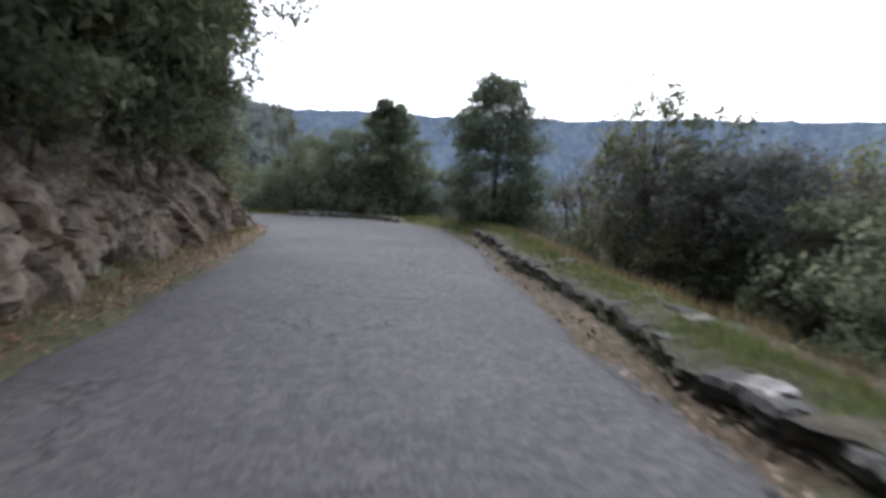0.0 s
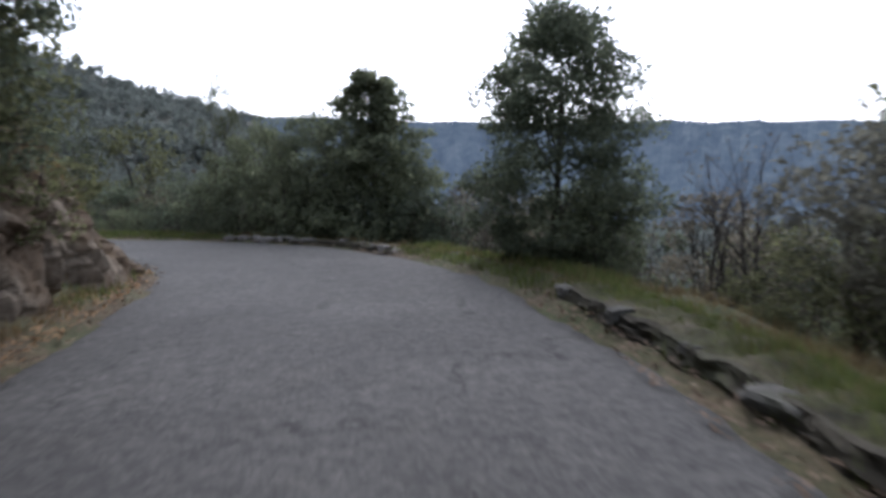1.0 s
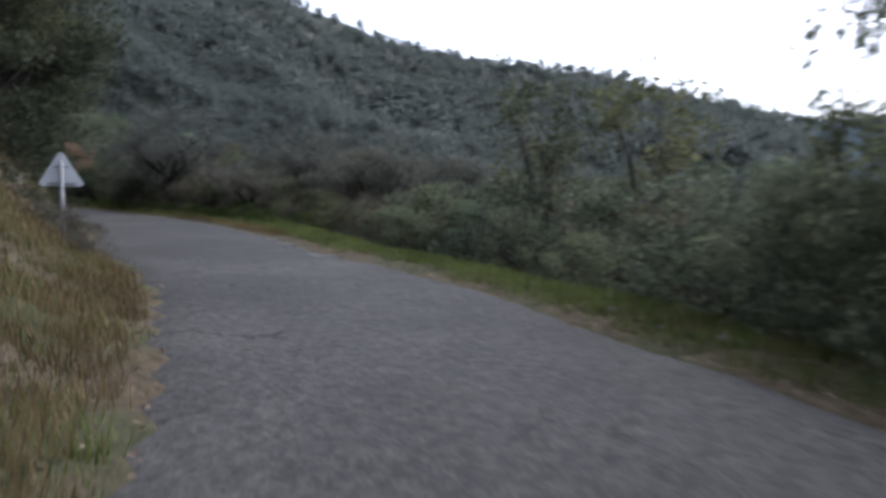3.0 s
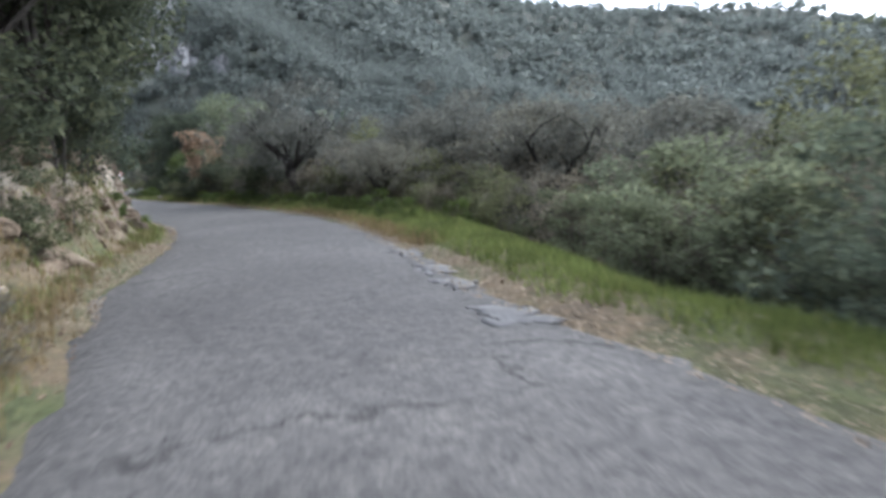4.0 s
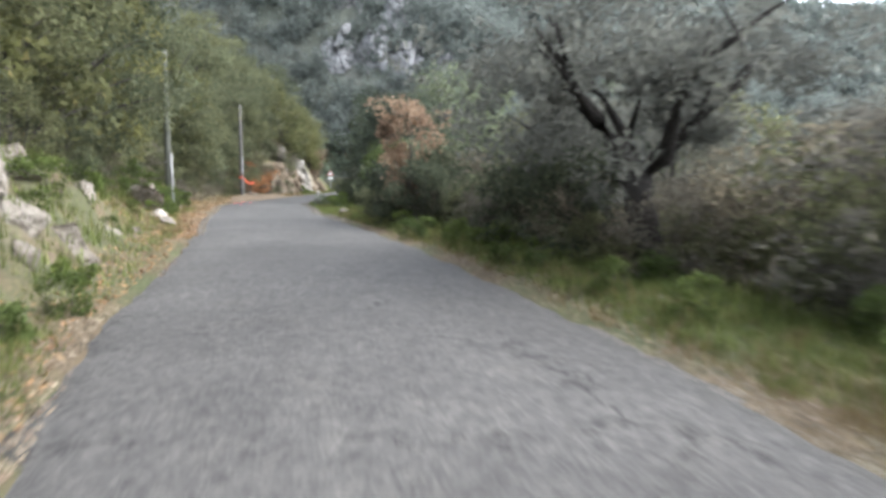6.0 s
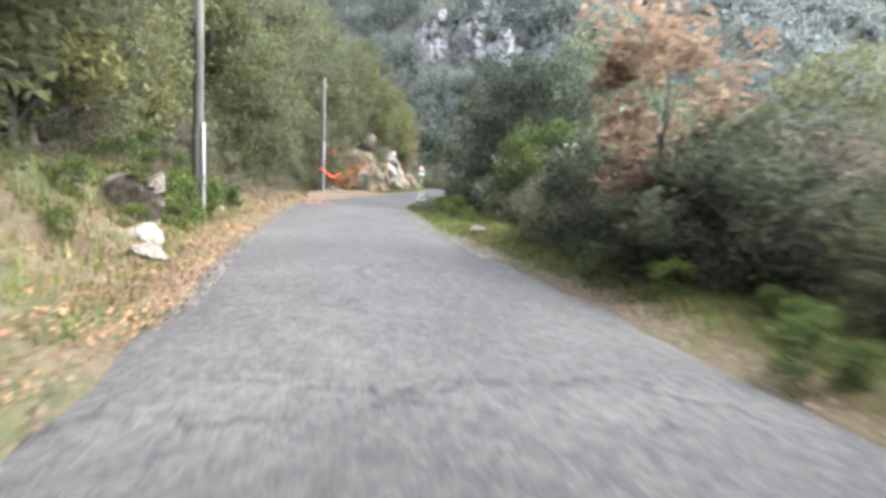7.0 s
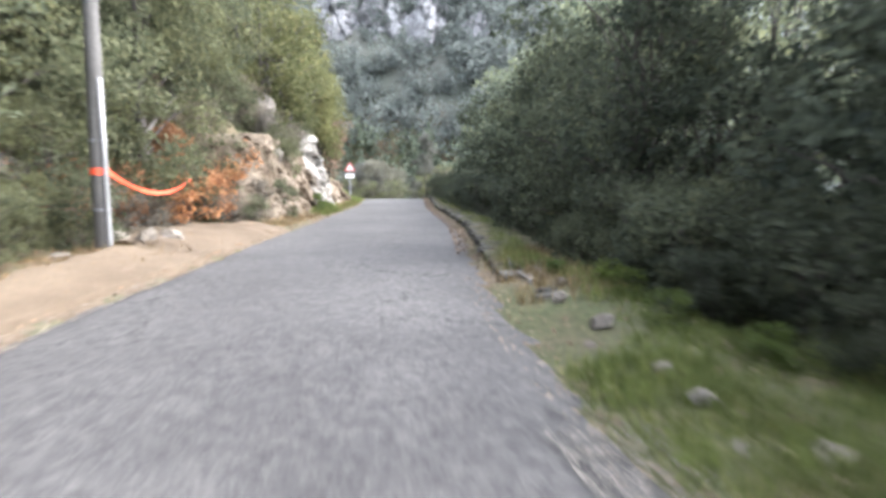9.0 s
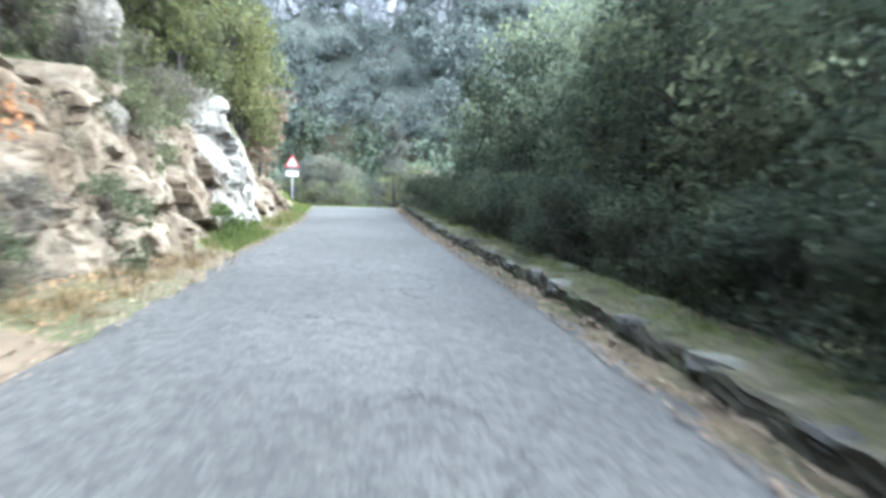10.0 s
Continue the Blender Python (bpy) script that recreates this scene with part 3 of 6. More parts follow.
def tube(verts, faces, pts, radii, sides=7):
    """Append a tapered tube through pts to the vertex and face lists."""
    base = len(verts)
    pts = [Vector(p) for p in pts]
    for k, p in enumerate(pts):
        d = (pts[min(k + 1, len(pts) - 1)] - pts[max(k - 1, 0)]).normalized()
        a = d.orthogonal().normalized()
        b = d.cross(a)
        for j in range(sides):
            w = 6.28318 * j / sides
            verts.append(p + (a * math.cos(w) + b * math.sin(w)) * radii[k])
    for k in range(len(pts) - 1):
        for j in range(sides):
            j2 = (j + 1) % sides
            faces.append((base + k * sides + j, base + k * sides + j2, base + (k + 1) * sides + j2, base + (k + 1) * sides + j))
    faces.append(tuple(base + (len(pts) - 1) * sides + j for j in range(sides)))
    return base


# ---------------------------------------------------------------- ground
def build_ground():
    def axis(lo, hi, fine_lo, fine_hi, fine, grow):
        a = list(np.arange(fine_lo, fine_hi + fine, fine))
        step = fine
        while a[-1] < hi:
            step = min(step * grow, 9.0)
            a.append(a[-1] + step)
        step = fine
        while a[0] > lo:
            step = min(step * grow, 9.0)
            a.insert(0, a[0] - step)
        return np.array(a)
    xs = axis(-420, 420, -98, 9, 0.32, 1.12)
    ys = axis(-300, 440, -2, 42, 0.32, 1.12)
    gx, gy = np.meshgrid(xs, ys)
    z = height(gx.ravel(), gy.ravel())
    verts = np.stack([gx.ravel(), gy.ravel(), z], 1)
    nx, ny = len(xs), len(ys)
    k = np.arange(nx * ny).reshape(ny, nx)
    f = np.stack([k[:-1, :-1], k[:-1, 1:], k[1:, 1:], k[1:, :-1]], -1).reshape(-1, 4)
    ob = mesh_object("ground", verts, f.tolist(), M_GROUND, smooth=True)
    tagged(ob, "rough hillside ground with soil, dry grass and bare rock", "ground", kind="structure")


def road_surface(s, lat):
    """A point on the asphalt."""
    i = np.clip(np.searchsorted(MID_S, s), 0, len(MID_S) - 1)
    p = MID[i] + RIGHTWARD[i] * lat + TANGENT[i] * (s - MID_S[i])
    t = (lat - float(left_edge(s))) / (float(right_edge(s)) - float(left_edge(s)))
    z = float(road_height(s)) + 0.03 * (1 - (2 * t - 1) ** 2) + 0.012 * noise.noise((p[0] * 0.5, p[1] * 0.5, 0)) + 0.005 * noise.noise((p[0] * 2, p[1] * 2, 3))
    return float(p[0]), float(p[1]), z


def build_road():
    step = 0.15
    ss = np.arange(-24, 146, step)
    cols = 17
    verts, faces = [], []
    for s in ss:
        jl = 0.1 * noise.noise((s * 0.8, 1.5, 0)) + 0.09 * noise.noise((s * 2.3, 4.5, 0)) + 0.07 * noise.noise((s * 5.5, 7.5, 0))
        jr = 0.1 * noise.noise((s * 0.8, 21.5, 0)) + 0.09 * noise.noise((s * 2.3, 24.5, 0)) + 0.07 * noise.noise((s * 5.5, 27.5, 0))
        lo, hi = float(left_edge(s)) - 0.02 + jl, float(right_edge(s)) + 0.02 + jr
        for c in range(cols):
            t = c / (cols - 1)
            lat = lo + (hi - lo) * t
            x, y, z = road_surface(s, lat)
            if c in (0, cols - 1):
                z -= 0.05
            verts.append((x, y, z))
    for r in range(len(ss) - 1):
        for c in range(cols - 1):
            a = r * cols + c
            faces.append((a, a + 1, a + cols + 1, a + cols))
    ob = mesh_object("road", verts, faces, M_ASPHALT, smooth=True)
    tagged(ob, "narrow worn grey asphalt road with cracks", "road", kind="structure")


build_ground()
build_road()


# ---------------------------------------------------------------- trees
def leaf_quads(centres, length, width, rng, droop=0.0):
    """Pointed leaves (three corners each) round the given centres, in random directions."""
    n = len(centres)
    d = rng.normal(size=(n, 3))
    d[:, 2] -= droop
    d /= np.linalg.norm(d, axis=1)[:, None]
    s = np.cross(d, rng.normal(size=(n, 3)))
    s /= np.linalg.norm(s, axis=1)[:, None] + 1e-9
    k = rng.uniform(0.6, 1.35, (n, 1))
    a, b = d * length * 0.5 * k, s * width * 0.5 * k
    return np.stack([centres - a - b, centres - a * 0.6 + b, centres + a], 1).reshape(-1, 3)


REACH = {}


def build_tree(name, label, category, material, seed, high, crown_r, crown_low, clumps, per_clump, clump_r, leaf, shape="round", trunk_r=0.12, stems=1, lean=0.0, group="", limbs=13):
    """A tree at the origin: trunk with limbs out to each clump, and a crown of loose leaves in uneven clumps."""
    rng = np.random.RandomState(seed)
    root = thing(name, Matrix(), label, category, group)
    REACH[name] = crown_r
    centres = []
    while len(centres) < clumps:
        t = rng.uniform(0, 1)
        if shape == "cone":
            t = ((len(centres) + 0.5) / clumps) ** 1.25 * 0.98      # even from foot to tip
        z = crown_low + (high - crown_low) * t
        if shape == "cone":
            r = crown_r * (1.02 - t) ** 0.6
        elif shape == "loose":
            r = crown_r * (0.35 + 0.65 * math.sin(math.pi * min(1, t * 0.85 + 0.12)))
        elif shape == "column":
            r = crown_r * (0.55 + 0.45 * math.sin(math.pi * min(1, t * 0.9 + 0.05)))
        else:
            r = crown_r * math.sqrt(max(0.03, 1 - (2 * t - 0.85) ** 2 / 1.4))
        r *= rng.uniform(0.8, 1.15)
        w, q = rng.uniform(0, 6.28), math.sqrt(rng.uniform(0.02 if shape == "cone" else 0.18, 1.0))
        centres.append((math.cos(w) * r * q + lean * t, math.sin(w) * r * q, z))
    centres = np.array(centres)
    verts, faces = [], []
    for k in range(stems):
        w = 6.28 * k / stems + seed
        off = Vector((math.cos(w), math.sin(w), 0)) * (0.12 if stems > 1 else 0.0)
        top = Vector((lean * 0.7, 0, high * 0.86)) + off * 4
        pts, rad = [], []
        for j in range(7):
            t = j / 6
            p = off.lerp(top, t) + Vector((math.sin(t * 5 + seed) * 0.10 * high * 0.12, math.cos(t * 4 + seed) * 0.10 * high * 0.12, 0)) * (t > 0)
            p.z = -0.5 + (top.z + 0.5) * t
            pts.append(p)
            rad.append(trunk_r * (1.25 if j == 0 else 1.0) * (1 - 0.86 * t) / (1 if stems == 1 else 1.5))
        stem = tube(verts, faces, pts, rad)
        if k:
            faces.append((0, stem, stem + 1))
        for c in centres[k::stems][:limbs]:
            c = Vector(c)
            t = min(0.9, max(0.12, (c.z * 0.72 + 0.5) / (top.z + 0.5) - 0.08))
            a = pts[int(t * 6)].lerp(pts[min(6, int(t * 6) + 1)], t * 6 - int(t * 6))
            mid = a.lerp(c, 0.5) + Vector((0, 0, 0.08 * high * 0.3))
            r0 = trunk_r * (1 - 0.86 * t) * 0.5
            joint = tube(verts, faces, [a, mid, c], [r0, r0 * 0.6, 0.008], 4)
            faces.append((stem + min(6, int(t * 6)) * 7, joint, joint + 1))
    mesh_object("trunk", verts, faces, M_BARK, root, smooth=True)
    pos = []
    for c in centres:
        n = max(3, int(1.5 * per_clump * rng.uniform(0.55, 1.3)))
        d = rng.normal(size=(n, 3))
        d /= np.linalg.norm(d, axis=1)[:, None]
        d *= ((0.5 + 0.6 * (1 - c[2] / high)) if shape == "cone" else 1.0) * (clump_r * rng.uniform(0.65, 1.3)) * rng.uniform(0.2, 1.0, (n, 1)) ** 0.5
        d[:, 2] *= 0.75
        pos.append(c + d)
    quads_object("crown", leaf_quads(np.vstack(pos), leaf, leaf * 0.62, rng, 0.2), material, root, per=3)
    return root


placed = set()


def stand(kinds, x, y, scale, rng, sink=0.05, spin=None, flat=1.0):
    """Set a copy of one of the kinds of tree on the ground."""
    src = kinds[rng.randint(len(kinds))]
    for fresh in kinds:
        if fresh.name not in placed:
            src = fresh
    s, lat = nearest(x, y)
    room = float(lat[0]) - float(right_edge(s)[0]) - 0.7 * REACH[src.name.split(".")[0]] * scale * flat
    if 12 < s[0] < 31 and lat[0] > 0 and room < 0.3:
        x, y = at(float(s[0]), float(lat[0]) + 0.3 - room)
    z = float(height(x, y)[0]) - sink
    turn = rng.uniform(0, 360) if spin is None else spin
    m = pose(x, y, z, rng.uniform(-4, 4), rng.uniform(-4, 4), turn) @ Matrix.Diagonal((scale * flat / src.scale[0], scale * flat / src.scale[1], scale / src.scale[2], 1))
    if src.name not in placed:
        placed.add(src.name)
        src.matrix_world = m
        return src
    return copy_thing(src, m)


# one of each kind, set in its place when first used
OAKS = [build_tree("evergreen_oak", "evergreen oak with dense dark leaves on the bank", "tree", L_OAK, k, 6.5, 2.5, 0.9, 64, 105, 0.64, 0.125, "round", 0.16, 1, 0.3, "roadside oaks", 14) for k in (1, 2, 3)]
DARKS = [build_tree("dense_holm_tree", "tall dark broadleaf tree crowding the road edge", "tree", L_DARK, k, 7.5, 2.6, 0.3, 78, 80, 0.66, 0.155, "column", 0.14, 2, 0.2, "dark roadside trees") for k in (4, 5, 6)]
HOLMS = [build_tree("holm_oak", "tall holm oak with very dark dense leaves at the road edge", "tree", L_DEEP, k, 7.2, 2.6, 0.3, 78, 80, 0.66, 0.155, "column", 0.15, 2, 0.2, "holm oaks") for k in (26, 27)]
HOLM_BUSHES = [build_tree("holm_bush", "very dark dense evergreen bush", "bush", L_DEEP, k, 2.3, 1.3, 0.05, 32, 70, 0.44, 0.11, "round", 0.04, 4, 0.0, "holm bushes") for k in (28,)]
OLIVES = [build_tree("olive_tree", "grey-green olive tree with a dark leaning trunk", "tree", L_OLIVE, k, 5.4, 2.7, 1.9, 84, 80, 0.62, 0.15, "round", 0.19, 1, 0.7, "olive trees below the road", 9) for k in (7, 8, 9)]
BUSHES = [build_tree("bush", "tangled green bush on the slope", "bush", L_OAK, k, 2.3, 1.25, 0.1, 30, 60, 0.42, 0.12, "round", 0.04, 4, 0.0, "bushes on the slope") for k in (10, 11)]
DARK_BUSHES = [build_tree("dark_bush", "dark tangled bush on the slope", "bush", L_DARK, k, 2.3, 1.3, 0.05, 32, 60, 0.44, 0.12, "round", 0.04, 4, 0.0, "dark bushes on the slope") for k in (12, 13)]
IVIES = [build_tree("yellow_green_tree", "yellow-green leafy tree on the rock bank", "tree", L_IVY, k, 5.5, 1.7, 0.8, 46, 75, 0.52, 0.15, "column", 0.10, 2, 0.2, "yellow-green bank trees") for k in (14, 15)]
THIN = [build_tree("thin_tree", "thin tree with sparse leaves and bare twigs", "tree", L_OAK, k, 5.0, 1.35, 1.0, 40, 34, 0.42, 0.13, "loose", 0.07, 2, 0.3, "thin trees below the road") for k in (16, 17)]
BARE = [build_tree("bare_tree", "bare grey tree with many thin upright branches", "tree", L_BROWN, k, 3.6, 1.2, 1.0, 40, 3, 0.3, 0.08, "loose", 0.06, 3, 0.1, "bare trees below the road") for k in (18,)]
WEEDS = [build_tree("weed_clump", "lush fresh green weeds growing on the bank", "weeds", L_WEED, k, 0.9, 0.55, 0.02, 22, 42, 0.2, 0.075, "round", 0.015, 5, 0.0, "green weeds") for k in (71, 72)]
BROWN_BUSH = [build_tree("brown_bush", "brown twiggy winter bush", "bush", L_BROWN, k, 2.2, 1.2, 0.1, 30, 45, 0.4, 0.10, "round", 0.03, 5, 0.0, "brown bushes") for k in (19, 20)]
PINE = build_tree("young_pine", "rounded bright green young pine below the road", "tree", L_PINE, 21, 4.6, 1.75, 0.6, 54, 95, 0.5, 0.13, "round", 0.1)
RUST = build_tree("rusty_leaved_tree", "small tree with rusty dead leaves beside the verge", "tree", L_RUST, 22, 3.0, 0.75, 0.5, 26, 60, 0.34, 0.12, "column", 0.05)
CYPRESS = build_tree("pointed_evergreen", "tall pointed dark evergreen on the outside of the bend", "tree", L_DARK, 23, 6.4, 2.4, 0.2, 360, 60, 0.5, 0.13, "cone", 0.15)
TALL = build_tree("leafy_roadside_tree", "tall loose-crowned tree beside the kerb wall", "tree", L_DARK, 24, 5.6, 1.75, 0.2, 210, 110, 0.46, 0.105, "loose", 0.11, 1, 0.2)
SPRUCE = build_tree("silvery_conifer", "bluish silvery conifer beyond the road's end", "tree", L_OLIVE, 25, 5.0, 1.6, 0.2, 60, 80, 0.45, 0.14, "cone", 0.1)

def gnarled_olive(x, y, size, lean, turn, seed):
    """An old olive: a thick leaning trunk that forks into twisted limbs under a wide grey crown."""
    r = np.random.RandomState(seed)
    root = thing("old_olive_tree", Matrix(), "old olive tree with a thick dark forked trunk and grey crown", "tree", "old olive trees")
    verts, faces, tips = [], [], []
    fork = Vector((lean * 0.55, 0.1, 1.35))
    base = tube(verts, faces, [(0.1, 0, -0.6), (0.0, 0, 0.0), (lean * 0.1, 0.04, 0.45), (lean * 0.32, 0.02, 0.95), fork], [0.34, 0.25, 0.2, 0.19, 0.21], 10)
    for k in range(5):
        w = 6.28 * k / 5 + r.uniform(-0.4, 0.4)
        out = Vector((math.cos(w), math.sin(w), 0))
        p, reach = fork.copy(), r.uniform(1.2, 2.0)
        pts, rad = [p.copy()], [0.13]
        for j in range(1, 6):
            p = p + out * reach / 5 + Vector((r.uniform(-0.16, 0.16), r.uniform(-0.16, 0.16), r.uniform(0.18, 0.52)))
            pts.append(p.copy())
            rad.append(0.13 * (1 - 0.17 * j))
            if j > 1:
                tips.append(p.copy())
        joint = tube(verts, faces, pts, rad, 7)
        faces.append((base + 40, joint, joint + 1))
        for j in (2, 3, 4):
            q = pts[j] + Vector((r.uniform(-0.8, 0.8), r.uniform(-0.8, 0.8), r.uniform(0.3, 0.9)))
            twig = tube(verts, faces, [pts[j], pts[j].lerp(q, 0.5) + Vector((r.uniform(-0.1, 0.1), r.uniform(-0.1, 0.1), 0.08)), q], [0.05, 0.035, 0.012], 5)
            faces.append((joint + j * 7, twig, twig + 1))
            tips.append(q)
    mesh_object("trunk", verts, faces, M_OLIVE_BARK, root, smooth=True)
    pos = []
    for c in tips:
        for _ in range(3):
            m = np.array(c) + r.normal(size=3) * (0.6, 0.6, 0.5) + (0, 0, 0.1)
            n = r.randint(70, 130)
            d = r.normal(size=(n, 3))
            d *= r.uniform(0.25, 0.62) * r.uniform(0.2, 1.0, (n, 1)) ** 0.5 / np.linalg.norm(d, axis=1)[:, None]
            pos.append(m + d * (1, 1, 0.8))
    quads_object("crown", leaf_quads(np.vstack(pos), 0.13, 0.06, r, 0.3), L_OLIVE, root, per=3)
    root.matrix_world = pose(x, y, float(height(x, y)[0]) - 0.05, 0, 0, turn) @ Matrix.Diagonal((size, size, size, 1))


# single trees, each in its place (x, y, scale)
def put(ob, x, y, scale=1.0, turn=0.0, sink=0.05, wide=1.0):
    ob.matrix_world = pose(x, y, float(height(x, y)[0]) - sink, 0, 0, turn) @ Matrix.Diagonal((scale * wide, scale * wide, scale, 1))


put(CYPRESS, -0.95, 22.9, 0.76, 0, 0.05, 1.3)
put(TALL, 2.06, 16.6, 0.71, 40, 0.05, 1.08)
put(PINE, -50.9, 31.9, 0.76)
put(RUST, -41.8, 30.4, 1.12, 30, 0.05, 1.1)
put(SPRUCE, -99.6, 40.9, 0.98)

rng = np.random.RandomState(77)
for x, y, k in ((4.2, 11.2, 0.76), (4.8, 10.4, 0.68), (6.2, 8.8, 0.66), (-9.2, 30.3, 1.08), (-11.3, 29.4, 0.98), (-14.5, 33.5, 0.95)):
    stand(THIN, x, y, k, rng)
stand(THIN, -5.3, 25.3, 0.94, rng, flat=0.5)
for x, y, k in ((3.7, 14.2, 0.72), (4.4, 13.0, 0.74), (5.6, 15.4, 0.85), (5.0, 17.6, 0.8), (7.2, 15.5, 0.95)):
    stand(BARE, x, y, k, rng)


def row(kinds, s0, s1, step, lat0, lat1, k0, k1, keep=1.0):
    """A loose row of trees along the road between two distances, off its line by lat0 to lat1."""
    s = s0
    while s < s1:
        lat = rng.uniform(lat0, lat1)
        if rng.uniform() < keep:
            x, y = at(s + rng.uniform(-0.4, 0.4) * step, lat)
            _, off = nearest(x, y)
            if abs(float(off[0])) > 0.8 * abs(lat):
                stand(kinds, x, y, rng.uniform(k0, k1), rng)
        s += step


# left bank, from the start to the bend
row(OAKS, -8, 15, 2.3, -5.2, -4.4, 0.85, 1.05)
for s_at, off in ((3.5, -4.4), (6.5, -4.0), (9.0, -3.9), (11.5, -3.8)):
    stand(OAKS, *at(s_at, off), 1.1, rng)
row(OAKS, 1, 14, 2.2, -4.2, -3.8, 0.7, 0.85)
stand(OAKS, -5.4, 13.2, 0.9, rng)
stand(OAKS, -5.0, 11.6, 0.9, rng)
for x, y, k in ((-4.45, 13.4, 0.46), (-4.7, 12.5, 0.5)):
    stand(DARKS, x, y, k, np.random.RandomState(8), spin=70)
for x, y, k in ((-4.15, 13.7, 0.6), (-4.3, 13.0, 0.8), (-4.5, 12.2, 0.9)):
    stand(BUSHES, x, y, k, np.random.RandomState(9), sink=-0.3, spin=20)
for s_at, off, k in ((10.5, -3.7, 1.15), (13.0, -3.6, 1.0), (8.0, -3.8, 1.15)):
    stand(OAKS, *at(s_at, off), k, rng)
row(BUSHES, -6, 16, 2.4, -4.9, -4.0, 0.5, 0.8)
row(BUSHES, 3, 16, 1.3, -4.0, -3.5, 0.9, 1.3)
row(DARK_BUSHES, 4, 15, 1.7, -4.6, -4.0, 1.2, 1.6)
row(BROWN_BUSH, 14, 30, 2.4, -4.6, -3.4, 0.45, 0.7)
# right side, from the start round the outside of the bend
row(DARK_BUSHES, -6, 6, 1.5, 4.2, 5.2, 0.55, 0.8)
row(BUSHES, 5, 15, 1.5, 4.4, 5.4, 0.45, 0.65)
row(DARKS, -6, 5, 2.2, 6.4, 8.6, 0.5, 0.62)
row(OAKS, 0, 7, 2.8, 6.0, 8.0, 0.5, 0.6)
row(DARK_BUSHES, 5, 15, 1.4, 5.6, 7.6, 0.6, 0.95)
row(BROWN_BUSH, 4, 17, 1.6, 6.0, 9.0, 0.7, 1.0)
row(BUSHES, 2, 17, 1.7, 8.0, 12.0, 0.9, 1.3)
for x, y, k in ((4.7, 11.8, 0.56), (5.6, 11.0, 0.58), (5.4, 9.8, 0.55), (6.5, 10.2, 0.6), (7.1, 8.6, 0.6), (7.8, 9.8, 0.64)):
    stand(OLIVES, x, y, k, rng)
for x, y, k in ((2.6, 16.1, 0.6), (2.5, 17.3, 0.7)):
    stand(DARK_BUSHES, x, y, k, rng)
# bushes crowded round the pointed evergreen
for x, y, k in ((-2.0, 23.6, 0.5), (-0.3, 22.6, 0.36), (-3.1, 23.9, 0.47), (-4.2, 24.6, 0.42), (-1.4, 24.5, 0.46), (0.3, 23.2, 0.34), (-5.3, 25.6, 0.38), (-2.6, 24.9, 0.46)):
    stand(DARKS, x, y, k, rng)
for x, y, k in ((-2.2, 22.5, 0.75), (-3.2, 23.0, 0.8), (-4.3, 23.7, 0.75), (-0.9, 22.1, 0.7), (0.2, 21.6, 0.75), (0.9, 20.8, 0.7), (-5.4, 24.3, 0.7), (-6.4, 24.9, 0.7)):
    stand(DARK_BUSHES, x, y, k, rng)
for x, y, k in ((1.4, 21.6, 1.0), (2.2, 21.0, 0.9), (1.6, 19.6, 0.75), (2.9, 20.2, 0.85), (2.3, 18.6, 0.7), (3.6, 19.0, 0.8)):
    stand(BROWN_BUSH, x, y, k, rng)
for x, y, k in ((3.3, 22.0, 0.5), (4.6, 21.0, 0.46), (2.6, 23.4, 0.52)):
    stand(THIN, x, y, k, rng)
row(DARK_BUSHES, 24.5, 34, 1.0, 3.8, 4.5, 0.4, 0.6)
row(DARK_BUSHES, 23, 34, 1.2, 4.9, 6.2, 0.7, 1.0)
row(DARKS, 24, 34, 2.0, 6.8, 9.0, 0.42, 0.55)
row(BROWN_BUSH, 16, 34, 1.6, 8.5, 12.0, 1.0, 1.4)
row(OLIVES, 20, 34, 3.0, 11.0, 16.0, 0.5, 0.7)
# olives and brush below the road
for k, (x, y, size, lean, turn) in enumerate(((-31.9, 31.1, 1.0, -0.75, 15), (-26.0, 34.0, 1.0, 0.6, 70), (-26.9, 32.9, 0.8, 0.5, -30), (-24.7, 30.8, 0.5, -0.5, 120), (-20.6, 33.4, 0.85, 0.5, 200), (-36.2, 32.4, 0.9, 0.5, 40))):
    gnarled_olive(x, y, size, lean, turn, 90 + k)
row(BROWN_BUSH, 44, 60, 1.0, 5.0, 6.2, 0.7, 1.0)
row(HOLM_BUSHES, 50, 62, 1.6, 4.6, 5.6, 0.6, 0.9)
row(OLIVES, 30, 62, 2.6, 16.0, 22.0, 0.8, 1.05)
row(BROWN_BUSH, 30, 62, 1.6, 9.5, 13.0, 1.0, 1.5)
row(OLIVES, 36, 58, 3.2, 7.5, 9.5, 0.66, 0.8)
row(OLIVES, 36, 60, 3.4, 11.5, 14.5, 0.65, 0.8)
row(BROWN_BUSH, 30, 60, 1.9, 5.6, 7.5, 0.6, 0.95)
row(BROWN_BUSH, 27, 48, 1.5, 7.0, 9.0, 0.9, 1.3)
row(BUSHES, 27, 46, 2.0, 5.2, 6.4, 0.5, 0.8)
row(BUSHES, 30, 56, 1.6, 4.5, 5.1, 0.3, 0.5)
row(BROWN_BUSH, 29, 56, 1.7, 4.5, 5.2, 0.35, 0.6)
stand(HOLM_BUSHES, *at(57.0, 4.2), 0.75, rng)
stand(HOLM_BUSHES, *at(58.0, 3.7), 0.5, rng)
stand(HOLM_BUSHES, *at(59.8, 4.0), 0.8, rng)
stand(HOLM_BUSHES, *at(58.5, 5.6), 1.2, rng)
stand(HOLM_BUSHES, *at(62.0, 5.0), 1.1, rng)
row(BUSHES, 40, 58, 2.6, 5.6, 6.6, 0.6, 0.9)
